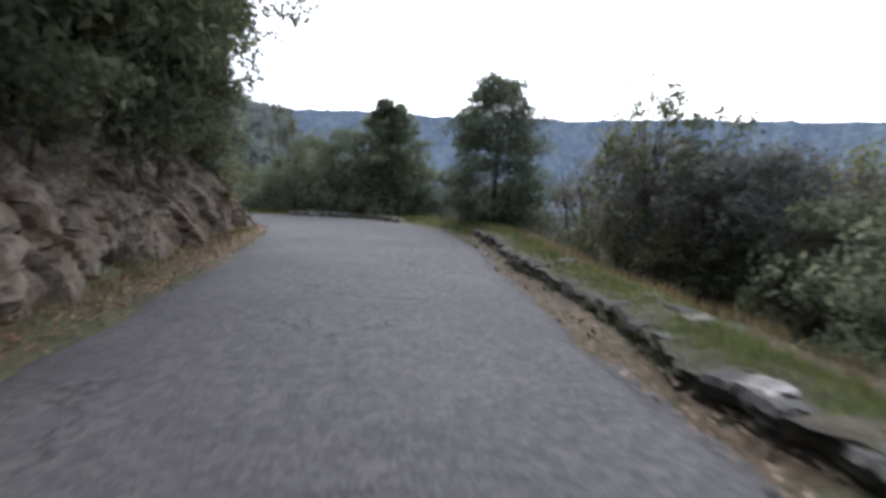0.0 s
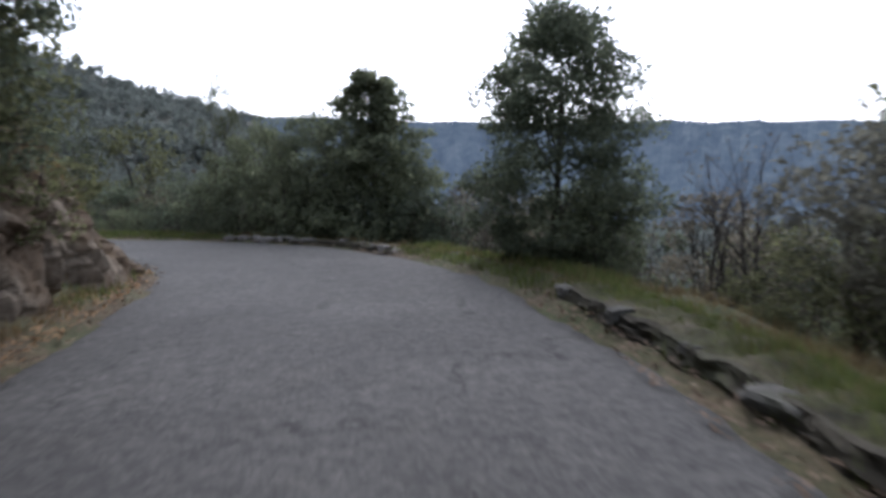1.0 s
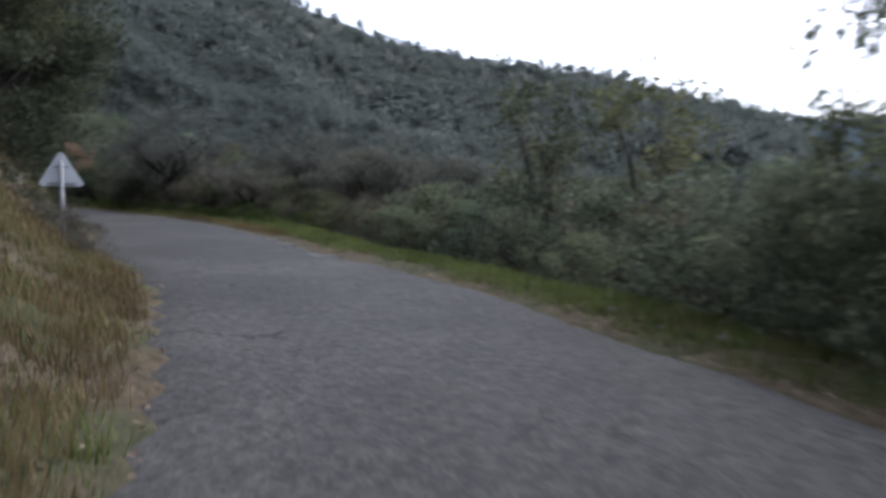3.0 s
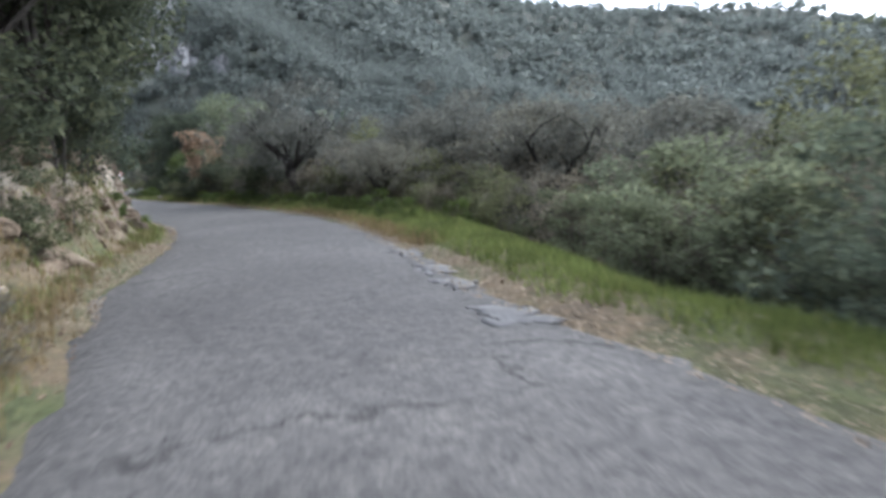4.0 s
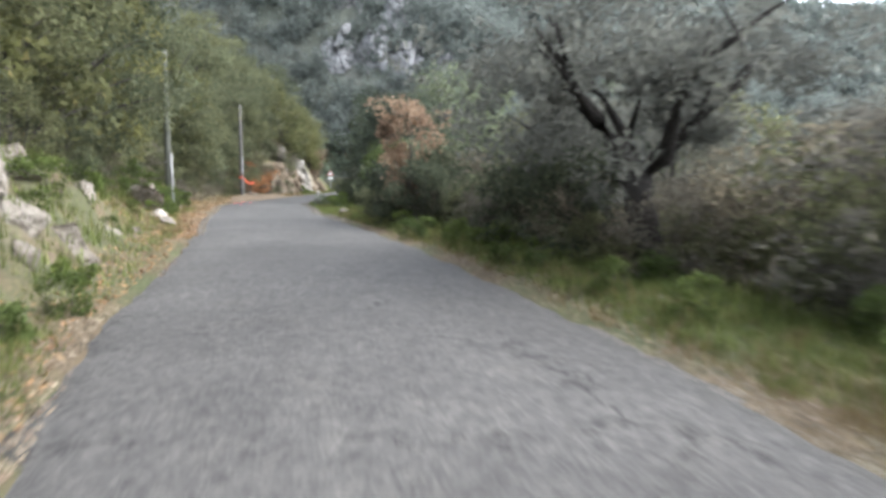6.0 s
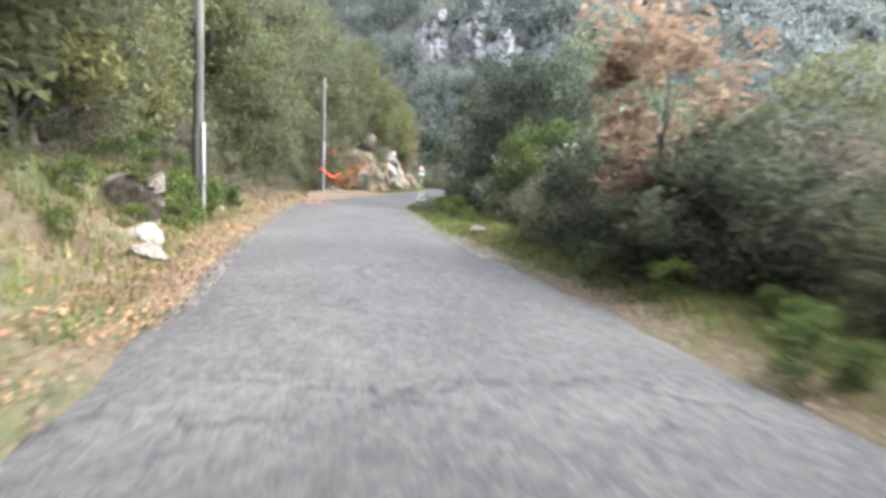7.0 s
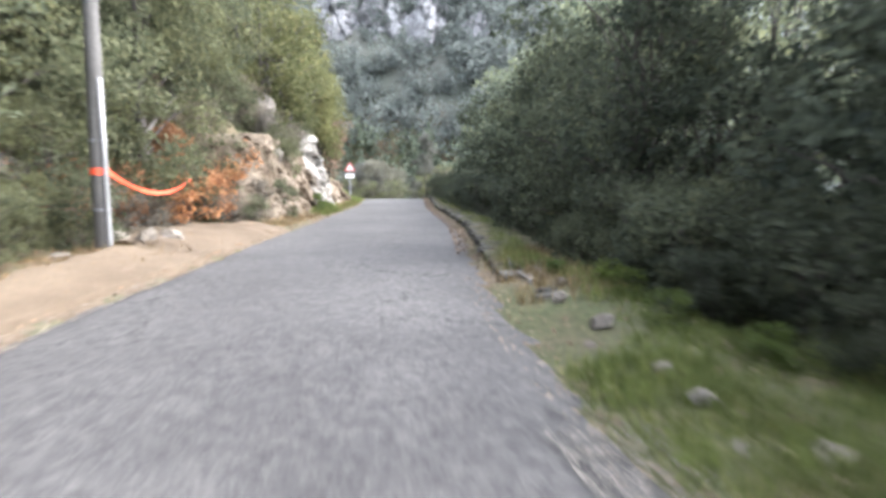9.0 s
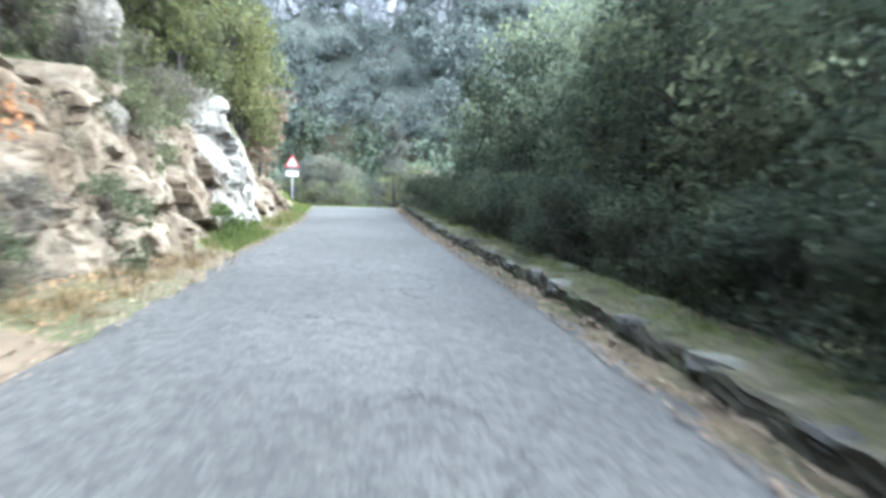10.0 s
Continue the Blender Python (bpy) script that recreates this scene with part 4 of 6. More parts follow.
# left bank past the bend
for s_at, off, k in ((35.0, -3.9, 0.85), (36.5, -3.5, 0.95), (38.5, -3.5, 1.0), (41.0, -3.6, 0.95), (43.5, -4.2, 1.0), (46.0, -4.4, 0.9)):
    stand(HOLMS, *at(s_at, off), k, rng)
for s_at, off, k in ((39.5, -3.1, 0.9), (37.3, -3.0, 0.85)):
    stand(HOLMS, *at(s_at, off), k, rng)
for s_at, off, k in ((36.8, -2.9, 0.8), (38.4, -2.7, 0.75), (40.0, -2.8, 0.7), (42.5, -2.9, 0.6)):
    stand(HOLM_BUSHES, *at(s_at, off), k, rng)
row(IVIES, 48, 64, 3.2, -4.7, -3.8, 0.9, 1.15)
row(OAKS, 47, 63, 3.2, -4.6, -3.9, 0.8, 1.0)
for s_at, off, k in ((61.8, -4.9, 1.1), (63.4, -5.2, 1.15), (66.0, -5.2, 1.0)):
    stand(IVIES, *at(s_at, off), k, rng)
row(IVIES, 64, 80, 2.0, -6.8, -5.8, 0.9, 1.15)
row(BUSHES, 57, 84, 0.9, -6.2, -5.2, 0.7, 1.05)
row(DARK_BUSHES, 47, 84, 1.4, -7.4, -6.2, 0.9, 1.3)
row(BROWN_BUSH, 58, 82, 1.3, -5.6, -4.6, 0.4, 0.7)
row(BUSHES, 60, 83, 0.8, -5.2, -4.5, 0.35, 0.6)
row(BROWN_BUSH, 60, 80, 0.8, -4.6, -3.8, 0.18, 0.34)
row(OAKS, 30, 60, 2.6, -6.0, -4.6, 0.9, 1.15)
row(OAKS, 30, 60, 3.0, -9.5, -7.5, 1.0, 1.3)
row(IVIES, 44, 80, 3.4, -6.2, -4.8, 0.85, 1.1)
row(OAKS, 60, 100, 3.0, -9.0, -7.0, 1.0, 1.3)
row(DARKS, 62, 84, 3.4, -8.0, -6.4, 0.9, 1.1)
for s_at, off, k in ((77.0, -5.2, 1.15), (79.0, -6.4, 1.2), (84.0, -6.8, 1.25), (73.0, -5.4, 1.1), (87.5, -5.4, 1.1)):
    stand(OAKS, *at(s_at, off), k, rng)
row(OAKS, 88, 122, 2.6, -6.4, -4.8, 0.8, 1.05)
for s_at, off, k in ((93.5, -3.9, 1.05), (95.5, -3.5, 1.1), (97.5, -3.6, 1.05)):
    stand(IVIES, *at(s_at, off), k, rng)
for s_at, off, k in ((100.8, -3.0, 0.85), (102.6, -2.9, 0.9), (104.6, -3.4, 0.85)):
    stand(IVIES, *at(s_at, off), k, rng)
for s_at, off, k in ((101.8, -4.0, 0.85), (106.5, -4.2, 0.8)):
    stand(OAKS, *at(s_at, off), k, rng)
placed.add(RUST.name)
stand([RUST], *at(105.4, -2.7), 1.15, rng)
for s_at, off, k in ((112.0, 4.6, 0.9), (114.0, 5.4, 1.0)):
    stand(BROWN_BUSH, *at(s_at, off), k, rng)
# dark wood to the right
row(DARK_BUSHES, 58, 72, 1.8, 5.0, 6.2, 0.8, 1.2)
row(HOLMS, 74, 94, 2.4, 4.9, 6.0, 0.75, 1.0)
row(HOLMS, 94, 112, 2.6, 6.0, 7.2, 0.75, 0.95)
row(BROWN_BUSH, 56, 72, 1.8, 6.0, 8.0, 0.9, 1.3)
row(THIN, 58, 72, 3.2, 6.5, 9.0, 0.6, 0.9)
row(DARKS, 74, 108, 2.8, 7.4, 9.6, 1.1, 1.3)
row(OAKS, 58, 78, 3.2, 10.5, 14.0, 0.7, 1.0)
row(HOLM_BUSHES, 78, 110, 1.0, 3.3, 3.9, 0.45, 0.7)
row(HOLM_BUSHES, 79, 96, 1.7, 4.0, 4.7, 0.6, 0.95)
row(DARK_BUSHES, 97, 110, 1.9, 4.6, 5.4, 0.6, 0.9)
row(HOLM_BUSHES, 74, 80, 1.0, 3.5, 4.1, 0.55, 0.8)
row(BROWN_BUSH, 58, 68, 1.0, 4.6, 5.6, 0.6, 1.0)
row(HOLM_BUSHES, 69, 75, 1.1, 4.2, 5.0, 0.7, 1.0)
row(HOLMS, 66, 75, 3.0, 7.0, 8.5, 0.5, 0.7)
row(BUSHES, 62, 74, 1.6, 3.7, 4.3, 0.25, 0.45)
row(OLIVES, 120, 140, 2.6, 7.0, 11.0, 0.5, 0.75)
row(OLIVES, 124, 146, 2.2, 8.0, 14.0, 0.8, 1.1)
row(IVIES, 120, 140, 3.4, 7.0, 12.0, 0.7, 0.9)
row(OAKS, 118, 146, 2.6, -9.0, -5.0, 0.9, 1.2)
row(OAKS, 100, 146, 3.2, -13.0, -9.0, 1.0, 1.4)
row(BUSHES, 117, 140, 1.8, 4.2, 6.5, 0.8, 1.2)


# crags on the far hillside: x, y, half width
CRAG_SPOTS = ((-159, 45, 4.5), (-157, 52, 5), (-153, 59, 4.5), (-149, 65, 3), (-166, 47, 4), (-171, 67, 5), (-162, 58, 4.5), (-176, 56, 6), (-178, 76, 5))


def far_woods():
    """The wooded hillsides all round: crowns of leaf sprays in uneven clumps, too many to count."""
    r = np.random.RandomState(5)

    def scatter(n, r0, r1, a0, a1, power):
        rad = r0 + (r1 - r0) * r.uniform(0, 1, n) ** power
        az = np.radians(r.uniform(a0, a1, n))
        return HILL_MID[0] - np.sin(az) * rad, HILL_MID[1] + np.cos(az) * rad

    sets = [scatter(9500, 24, 324, -48, 118, 0.75), scatter(4600, 88, 215, 52, 108, 0.8), scatter(2600, 40, 200, -15, 55, 0.8)]
    x, y = np.concatenate([q[0] for q in sets]), np.concatenate([q[1] for q in sets])
    _, lat = nearest(x, y)
    keep = np.abs(lat) > 11.0
    for cx, cy, size in CRAG_SPOTS:
        keep &= (np.hypot(x - cx - 2.5, (y - cy)) > size * 0.5) | (r.uniform(0, 1, len(x)) < 0.12)
    x, y, lat = x[keep], y[keep], lat[keep]
    z = height(x, y)
    out, close = [], []
    for px, py, pz, pl in zip(x, y, z, lat):
        cr, ch = r.uniform(1.4, 3.2), r.uniform(2.6, 6.0)
        d = math.hypot(px + 60, py - 28)
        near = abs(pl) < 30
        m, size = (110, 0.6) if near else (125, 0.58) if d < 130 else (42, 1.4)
        k = 7
        mid = r.normal(size=(k, 3)) * 0.42
        c = mid[r.randint(k, size=m)] + r.normal(size=(m, 3)) * 0.26
        c = np.stack([px + c[:, 0] * cr, py + c[:, 1] * cr, pz + ch * 0.5 + c[:, 2] * ch * 0.5], 1)
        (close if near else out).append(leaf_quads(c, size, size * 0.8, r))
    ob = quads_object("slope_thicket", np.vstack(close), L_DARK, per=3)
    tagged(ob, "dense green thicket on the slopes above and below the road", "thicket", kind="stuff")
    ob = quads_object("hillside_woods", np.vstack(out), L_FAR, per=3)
    tagged(ob, "wooded hillsides of evergreen scrub and trees, haze tinted into the leaves", "woods", kind="stuff")


far_woods()


def far_ridge():
    """The long wooded ridge across the valley, over a kilometre off, its blue haze put in as emission."""
    crest = table((-80, 3.2), (-45, 3.9), (-38, 4.3), (-31, 4.8), (-25, 5.15), (-15, 5.35), (-4, 5.8), (6, 6.2), (14, 6.3), (30, 5.0))
    verts, faces = [], []
    azs, rows = np.arange(-80, 30, 0.06), 9
    for a in azs:
        top = float(crest(a)) + 0.28 * noise.noise((a * 0.23, 2, 2)) + 0.12 * noise.noise((a * 0.9, 5, 2)) + 0.3 * max(0, noise.noise((a * 4.0, 1, 7)) - 0.1) + 0.2 * max(0, noise.noise((a * 9.0, 1, 7)))
        for b in range(rows):
            t = b / (rows - 1)
            el = math.radians(-9 + (top + 9) * t)
            d = 1150 + 450 * t + (60 * noise.noise((a * 0.3, t * 3, 4)) + 22 * noise.noise((a * 1.2, t * 9, 4))) * (b < rows - 1)
            verts.append((HILL_MID[0] - math.sin(math.radians(a)) * d, HILL_MID[1] + math.cos(math.radians(a)) * d, 1.2 + d * math.tan(el)))
    for k in range(len(azs) - 1):
        for b in range(rows - 1):
            i = k * rows + b
            faces.append((i, i + rows, i + rows + 1, i + 1))
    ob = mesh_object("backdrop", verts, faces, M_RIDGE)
    tagged(ob, "long wooded ridge far across the valley, hazed by its own blue glow", "ridge", kind="structure")


far_ridge()


# ---------------------------------------------------------------- rocks
def rock_mesh(seed, material):
    """An angular block: a ball cut flat by random planes, then roughened."""
    r = np.random.RandomState(seed)
    bm = bmesh.new()
    bmesh.ops.create_icosphere(bm, subdivisions=4 if seed < 46 else 3, radius=1.0)
    planes = []
    for k in range(22):
        n = r.normal(size=3)
        planes.append((Vector(n / np.linalg.norm(n)), r.uniform(0.42, 0.8)))
    for v in bm.verts:
        p = v.co.copy()
        for n, d in planes:
            p -= n * max(0.0, p.dot(n) - d)
        q = p * 1.0 + Vector((seed * 3.1, 0, 0))
        p *= 1 + 0.14 * noise.noise(q * 2.2) + 0.07 * noise.noise(q * 5.5) + 0.04 * noise.noise(q * 12)
        crack = abs(noise.noise(q * 1.7 + Vector((9, 2, 5))))
        if crack < 0.09:
            p *= 0.86 + crack * 1.55
        v.co = p
    me = bpy.data.meshes.new("rock")
    bm.to_mesh(me)
    bm.free()
    me.materials.append(material)
    return me


PALE = [rock_mesh(k, M_ROCK) for k in range(31, 36)]
OCHRE = [rock_mesh(k, M_BROWN_ROCK) for k in range(41, 46)]
rocks_rng = np.random.RandomState(9)


def rock(meshes, x, y, z, sx, sy, sz, label, group="", turn=None):
    r = rocks_rng
    ob = new("rock", meshes[r.randint(len(meshes))])
    ob.matrix_world = pose(x, y, z, r.uniform(-20, 20), r.uniform(-20, 20), r.uniform(0, 360) if turn is None else turn) @ Matrix.Diagonal((sx, sy, sz, 1))
    return tagged(ob, label, "rock", group)


def rock_face(meshes, s0, s1, step, z0, z1, size0, size1, label, group, back=0.55):
    """Outcrops bedded in the left bank between two distances."""
    r = rocks_rng
    s = s0
    while s < s1:
        h = float(face_high(s))
        lat = float(left_edge(s)) - float(verge_left(s)) - float(face_run(s)) * r.uniform(0.15 if z0 < 0 else 0.5, 0.95)
        x, y = at(s, lat)
        k = r.uniform(size0, size1)
        z = float(height(x, y)[0])
        rock(meshes, x, y, z - back * k + r.uniform(z0, z1) * h * 0.15, k * r.uniform(0.8, 1.3), k * r.uniform(0.7, 1.0), k * r.uniform(0.7, 1.15), label, group)
        s += step * r.uniform(0.6, 1.4)


B1 = "brown stained rock bedded in the steep bank"
rock_face(OCHRE, -6, 16.5, 1.1, -0.3, 0.5, 0.3, 0.6, B1, "rocks of the first bank")
rock_face(OCHRE, -5, 16, 1.3, 0.2, 0.9, 0.3, 0.55, B1, "rocks of the first bank")
rock_face(OCHRE, 16.5, 20, 0.7, 0.0, 0.5, 0.25, 0.45, "small brown rock in the bank of the bend", "rocks of the first bank")
rock_face(PALE, 2, 12, 2.2, -0.8, 0.0, 0.25, 0.5, "grey limestone block at the foot of the bank", "rocks of the first bank")
rock_face(OCHRE, 21, 33, 1.6, -0.5, 0.3, 0.15, 0.35, "small ochre rock in the grassy bank", "rocks of the grassy bank")
rock_face(OCHRE, 33, 40, 1.3, -0.3, 0.6, 0.2, 0.45, "ochre rock in the crumbling bank", "rocks of the second bank")
rock_face(PALE, 46, 57, 0.9, -0.3, 0.9, 0.22, 0.6, "pale limestone block in the grassy bank", "rocks of the second bank")
rock_face(OCHRE, 59, 84, 2.2, -0.5, 0.3, 0.12, 0.3, "small rock in the earth bank", "rocks of the earth bank")
rock_face(OCHRE, 86, 92, 0.5, -0.4, 0.6, 0.3, 0.6, "brown limestone at the foot of the rock face", "rocks of the pale face")
rock_face(OCHRE, 92, 106, 1.2, -0.9, -0.4, 0.15, 0.35, "fallen brown stone below the rock face", "rocks of the pale face", 0.3)
rock(PALE, -76.3, 28.5, 2.6, 0.45, 0.6, 0.85, "upright pale limestone rib on the bank")
rock(PALE, -77.0, 28.5, 3.5, 0.4, 0.5, 0.8, "upright pale limestone rib on the bank")
rock(PALE, -75.7, 28.6, 1.9, 0.5, 0.5, 0.7, "pale limestone block on the bank")


outcrop = thing("limestone_outcrop", pose(-80, 29.5, 0), "fractured brown and white limestone rock face beside the road", "rock")
first_bank = thing("rock_bank", pose(-3.5, 6, 0), "brown craggy rock bank with leaf litter at its foot", "rock bank")
second_bank = thing("rock_bank", pose(-25, 24, 0), "pale layered limestone ledges in the grassy bank", "rock bank")


def cliff(name, s0, s1, rise, forward, material, label, root=outcrop):
    """A fractured rock face: a leaning sheet broken into tilted blocks, closed behind by the bank."""
    ns, nz = int((s1 - s0) / 0.085), 40
    verts, faces = [], []
    for a in range(ns + 1):
        s = s0 + (s1 - s0) * a / ns
        n = min(2.2, (s1 - s0) * 0.5)
        ends = float(smoothstep(s0, s0 + n, s) * (1 - smoothstep(s1 - n, s1, s)))
        top = (0.5 + rise * ends) * (1 + 0.3 * noise.noise((s * 0.55, 3, 1)) + 0.15 * noise.noise((s * 1.7, 9, 1)))
        foot = float(left_edge(s)) - float(verge_left(s)) + 0.22 + forward * ends
        for b in range(nz + 1):
            t = b / nz
            p = Vector((s * 1.15, t * top * 1.5, 4.0))
            q = p + Vector((noise.noise(p * 1.3), noise.noise(p * 1.3 + Vector((7, 1, 3))), 0)) * 0.35
            dist, cells = noise.voronoi(q * 1.25)
            c = cells[0]
            off = noise.noise(c * 3.7) * 0.55 + (q * 1.25 - c).dot(Vector((noise.noise(c * 5.1), noise.noise(c * 4.3 + Vector((2, 2, 2))), 0))) * 0.55
            seam = max(0.0, 0.1 - (dist[1] - dist[0])) * 1.6
            fine, inner = noise.voronoi(q * 3.6)
            off += noise.noise(inner[0] * 2.9) * 0.16 - max(0.0, 0.08 - (fine[1] - fine[0])) * 0.6 - seam
            out = (off * 0.62 + 0.12 * noise.noise(p * 0.7) + 0.4 * noise.noise(Vector((s * 0.33, t * 1.2, 2.0)))) * (0.25 + 0.75 * ends)
            lat = foot - 0.15 - 0.75 * t ** 1.4 + out
            if b == nz:
                lat -= 1.3
            x, y = at(s, lat)
            i = np.clip(np.searchsorted(MID_S, s), 0, len(MID_S) - 1)
            x, y = x + TANGENT[i, 0] * (s - MID_S[i]), y + TANGENT[i, 1] * (s - MID_S[i])
            verts.append((float(x), float(y), -0.15 + (top + 0.15) * t + 0.05 * noise.noise(q * 2.0)))
    for a in range(ns):
        for b in range(nz):
            k = a * (nz + 1) + b
            faces.append((k, k + 1, k + nz + 2, k + nz + 1))
    bx, by, _ = root.matrix_world.translation
    mesh_object(name, [(a - bx, b - by, c) for a, b, c in verts], faces, material, root, label)


cliff("brown_face", 87.6, 98.4, 1.75, 0.0, M_CLIFF, "fractured brown limestone rock face beside the road")
cliff("rock_face", -7.0, 18.6, 1.15, 0.1, M_BANK_ROCK, "brown and grey crumbling rock face", first_bank)
cliff("rock_face", 33.5, 41.0, 0.5, 0.0, M_CLIFF, "tan crumbling rock face", second_bank)
cliff("ledge_face", 38.5, 47.5, 1.25, 0.1, M_LEDGE, "tan crumbling rock face", second_bank)
cliff("white_corner", 94.6, 99.4, 2.3, 0.2, M_WHITE_ROCK, "white weathered limestone corner at the road edge")
cliff("low_face", 98.4, 106.5, 0.7, 0.0, M_CLIFF, "low brown limestone rock face past the white corner")
row(BUSHES, 89, 99, 1.3, -3.3, -2.7, 0.3, 0.5)
row(BROWN_BUSH, 88, 99, 1.2, -3.6, -2.8, 0.35, 0.6)
rock(PALE, -47.14, 29.36, 0.13, 0.26, 0.2, 0.2, "grey boulder in the grass of the verge")
TAN = [rock_mesh(k, M_TAN_ROCK) for k in range(81, 85)]
rock_face(TAN, 30, 40, 0.5, -0.3, 1.0, 0.1, 0.26, "tan crumbling rock in the roadside bank", "rocks of the second bank", 0.15)
rock_face(TAN, 33, 40, 0.9, -0.3, 0.9, 0.2, 0.42, "tan crumbling rock in the roadside bank", "rocks of the second bank", 0.3)
rock_face(PALE, 46, 51.5, 1.0, 0.3, 0.9, 0.3, 0.55, "large pale limestone outcrop in the grassy bank", "rocks of the second bank")
rock(PALE, -44.6, 23.3, 0.55, 1.0, 0.65, 0.6, "large grey layered rock in the bank")
rock(PALE, -43.3, 23.9, 0.2, 0.45, 0.35, 0.3, "grey rock at the foot of the bank")
rock(PALE, -42.4, 24.2, 0.15, 0.35, 0.3, 0.22, "grey rock at the foot of the bank")
rock(PALE, -46.0, 23.2, 0.75, 0.4, 0.4, 0.45, "grey rock beside a larger one in the bank")
for x, y, k in ((-66.9, 26.1, 0.34), (-67.5, 26.45, 0.26), (-67.2, 25.7, 0.3), (-68.2, 26.3, 0.18), (-65.6, 25.2, 0.2)):
    rock(PALE, x, y, float(height(x, y)[0]) + 0.05, k * 1.2, k, k * 0.8, "pale boulder at the foot of the pole", "boulders by the pole")
for s, lat, k in ((69.6, 2.35, 0.22), (68.6, 2.75, 0.26), (70.6, 2.0, 0.14), (74.5, 1.98, 0.13), (74.6, 1.74, 0.1), (75.2, 1.87, 0.13), (75.7, 1.9, 0.12), (76.3, 1.75, 0.09), (77.0, 2.02, 0.17), (77.8, 2.0, 0.13), (78.6, 2.2, 0.15), (24.1, 3.05, 0.1), (24.4, 2.86, 0.06), (23.4, 3.05, 0.08), (23.1, 3.0, 0.05), (24.9, 3.0, 0.06), (25.6, 2.95, 0.07), (22.9, 3.3, 0.07), (24.6, 3.3, 0.07), (27.0, 2.9, 0.05), (28.6, 2.7, 0.06)):
    x, y, z = ground_at(s, lat)
    rock(PALE, x, y, z + 0.02, k, k * 0.7, k * 0.6, "pale stone lying in the right-hand verge".replace("right-hand ", ""), "stones of the verge")
def crag(x, y, half, seed):
    """A broken rock wall standing out of the steep hillside."""
    n, m = 44, 30
    high = half * 1.5
    g0 = float(height(x, y)[0])
    verts, faces = [], []
    for a in range(n + 1):
        u = -half + 2 * half * a / n
        top = high * (0.35 + 0.65 * (1 - abs(u / half) ** 2.2)) * (1 + 0.5 * noise.noise((u * 0.35, seed, 0)) + 0.25 * noise.noise((u * 1.1, seed, 5)))
        for b in range(m + 1):
            t = b / m
            p = Vector((u, t * top, seed * 3.0))
            dist, cells = noise.voronoi(p * 0.42)
            fine, inner = noise.voronoi(p * 1.2)
            out = 2.2 * noise.noise(cells[0] * 2.3) + 0.7 * noise.noise(inner[0] * 1.9) - max(0, 0.12 - (dist[1] - dist[0])) * 5 - max(0, 0.1 - (fine[1] - fine[0])) * 2
            depth = 1.5 - 0.3 * t * top + out - (4.0 if b == m else 0.0) - 2.5 * abs(u / half) ** 3
            verts.append((x + depth, y + u, g0 - 3.5 + t * (top + 3.0)))
    for a in range(n):
        for b in range(m):
            k = a * (m + 1) + b
            faces.append((k, k + 1, k + m + 2, k + m + 1))
    ob = mesh_object("limestone_crag", verts, faces, M_CRAG)
    tagged(ob, "pale grey limestone crag on the wooded hillside", "crag", "crags of the far hillside")


for k, (cx, cy, half) in enumerate(CRAG_SPOTS):
    crag(cx, cy, half, k)


# ---------------------------------------------------------------- stone kerbs
def kerb_stone_mesh(seed, material):
    r = np.random.RandomState(seed)
    bm = bmesh.new()
    bmesh.ops.create_cube(bm, size=1.0)
    bmesh.ops.subdivide_edges(bm, edges=list(bm.edges), cuts=2, use_grid_fill=True)
    for v in bm.verts:
        v.co *= 0.62 + 0.38 * (0.7 / max(0.45, v.co.length)) ** 0.8
        v.co += Vector(r.uniform(-0.07, 0.07, 3)) + Vector((noise.noise(v.co * 2 + Vector((seed, 0, 0))), noise.noise(v.co * 2 + Vector((0, seed, 0))), noise.noise(v.co * 2 + Vector((0, 0, seed))))) * 0.16
    me = bpy.data.meshes.new("stone")
    bm.to_mesh(me)
    bm.free()
    me.materials.append(material)
    return me


KERB_STONES = [kerb_stone_mesh(k, M_KERB) for k in range(50, 60)]
PALE_STONES = [kerb_stone_mesh(k, M_PALE_STONE) for k in range(60, 66)]


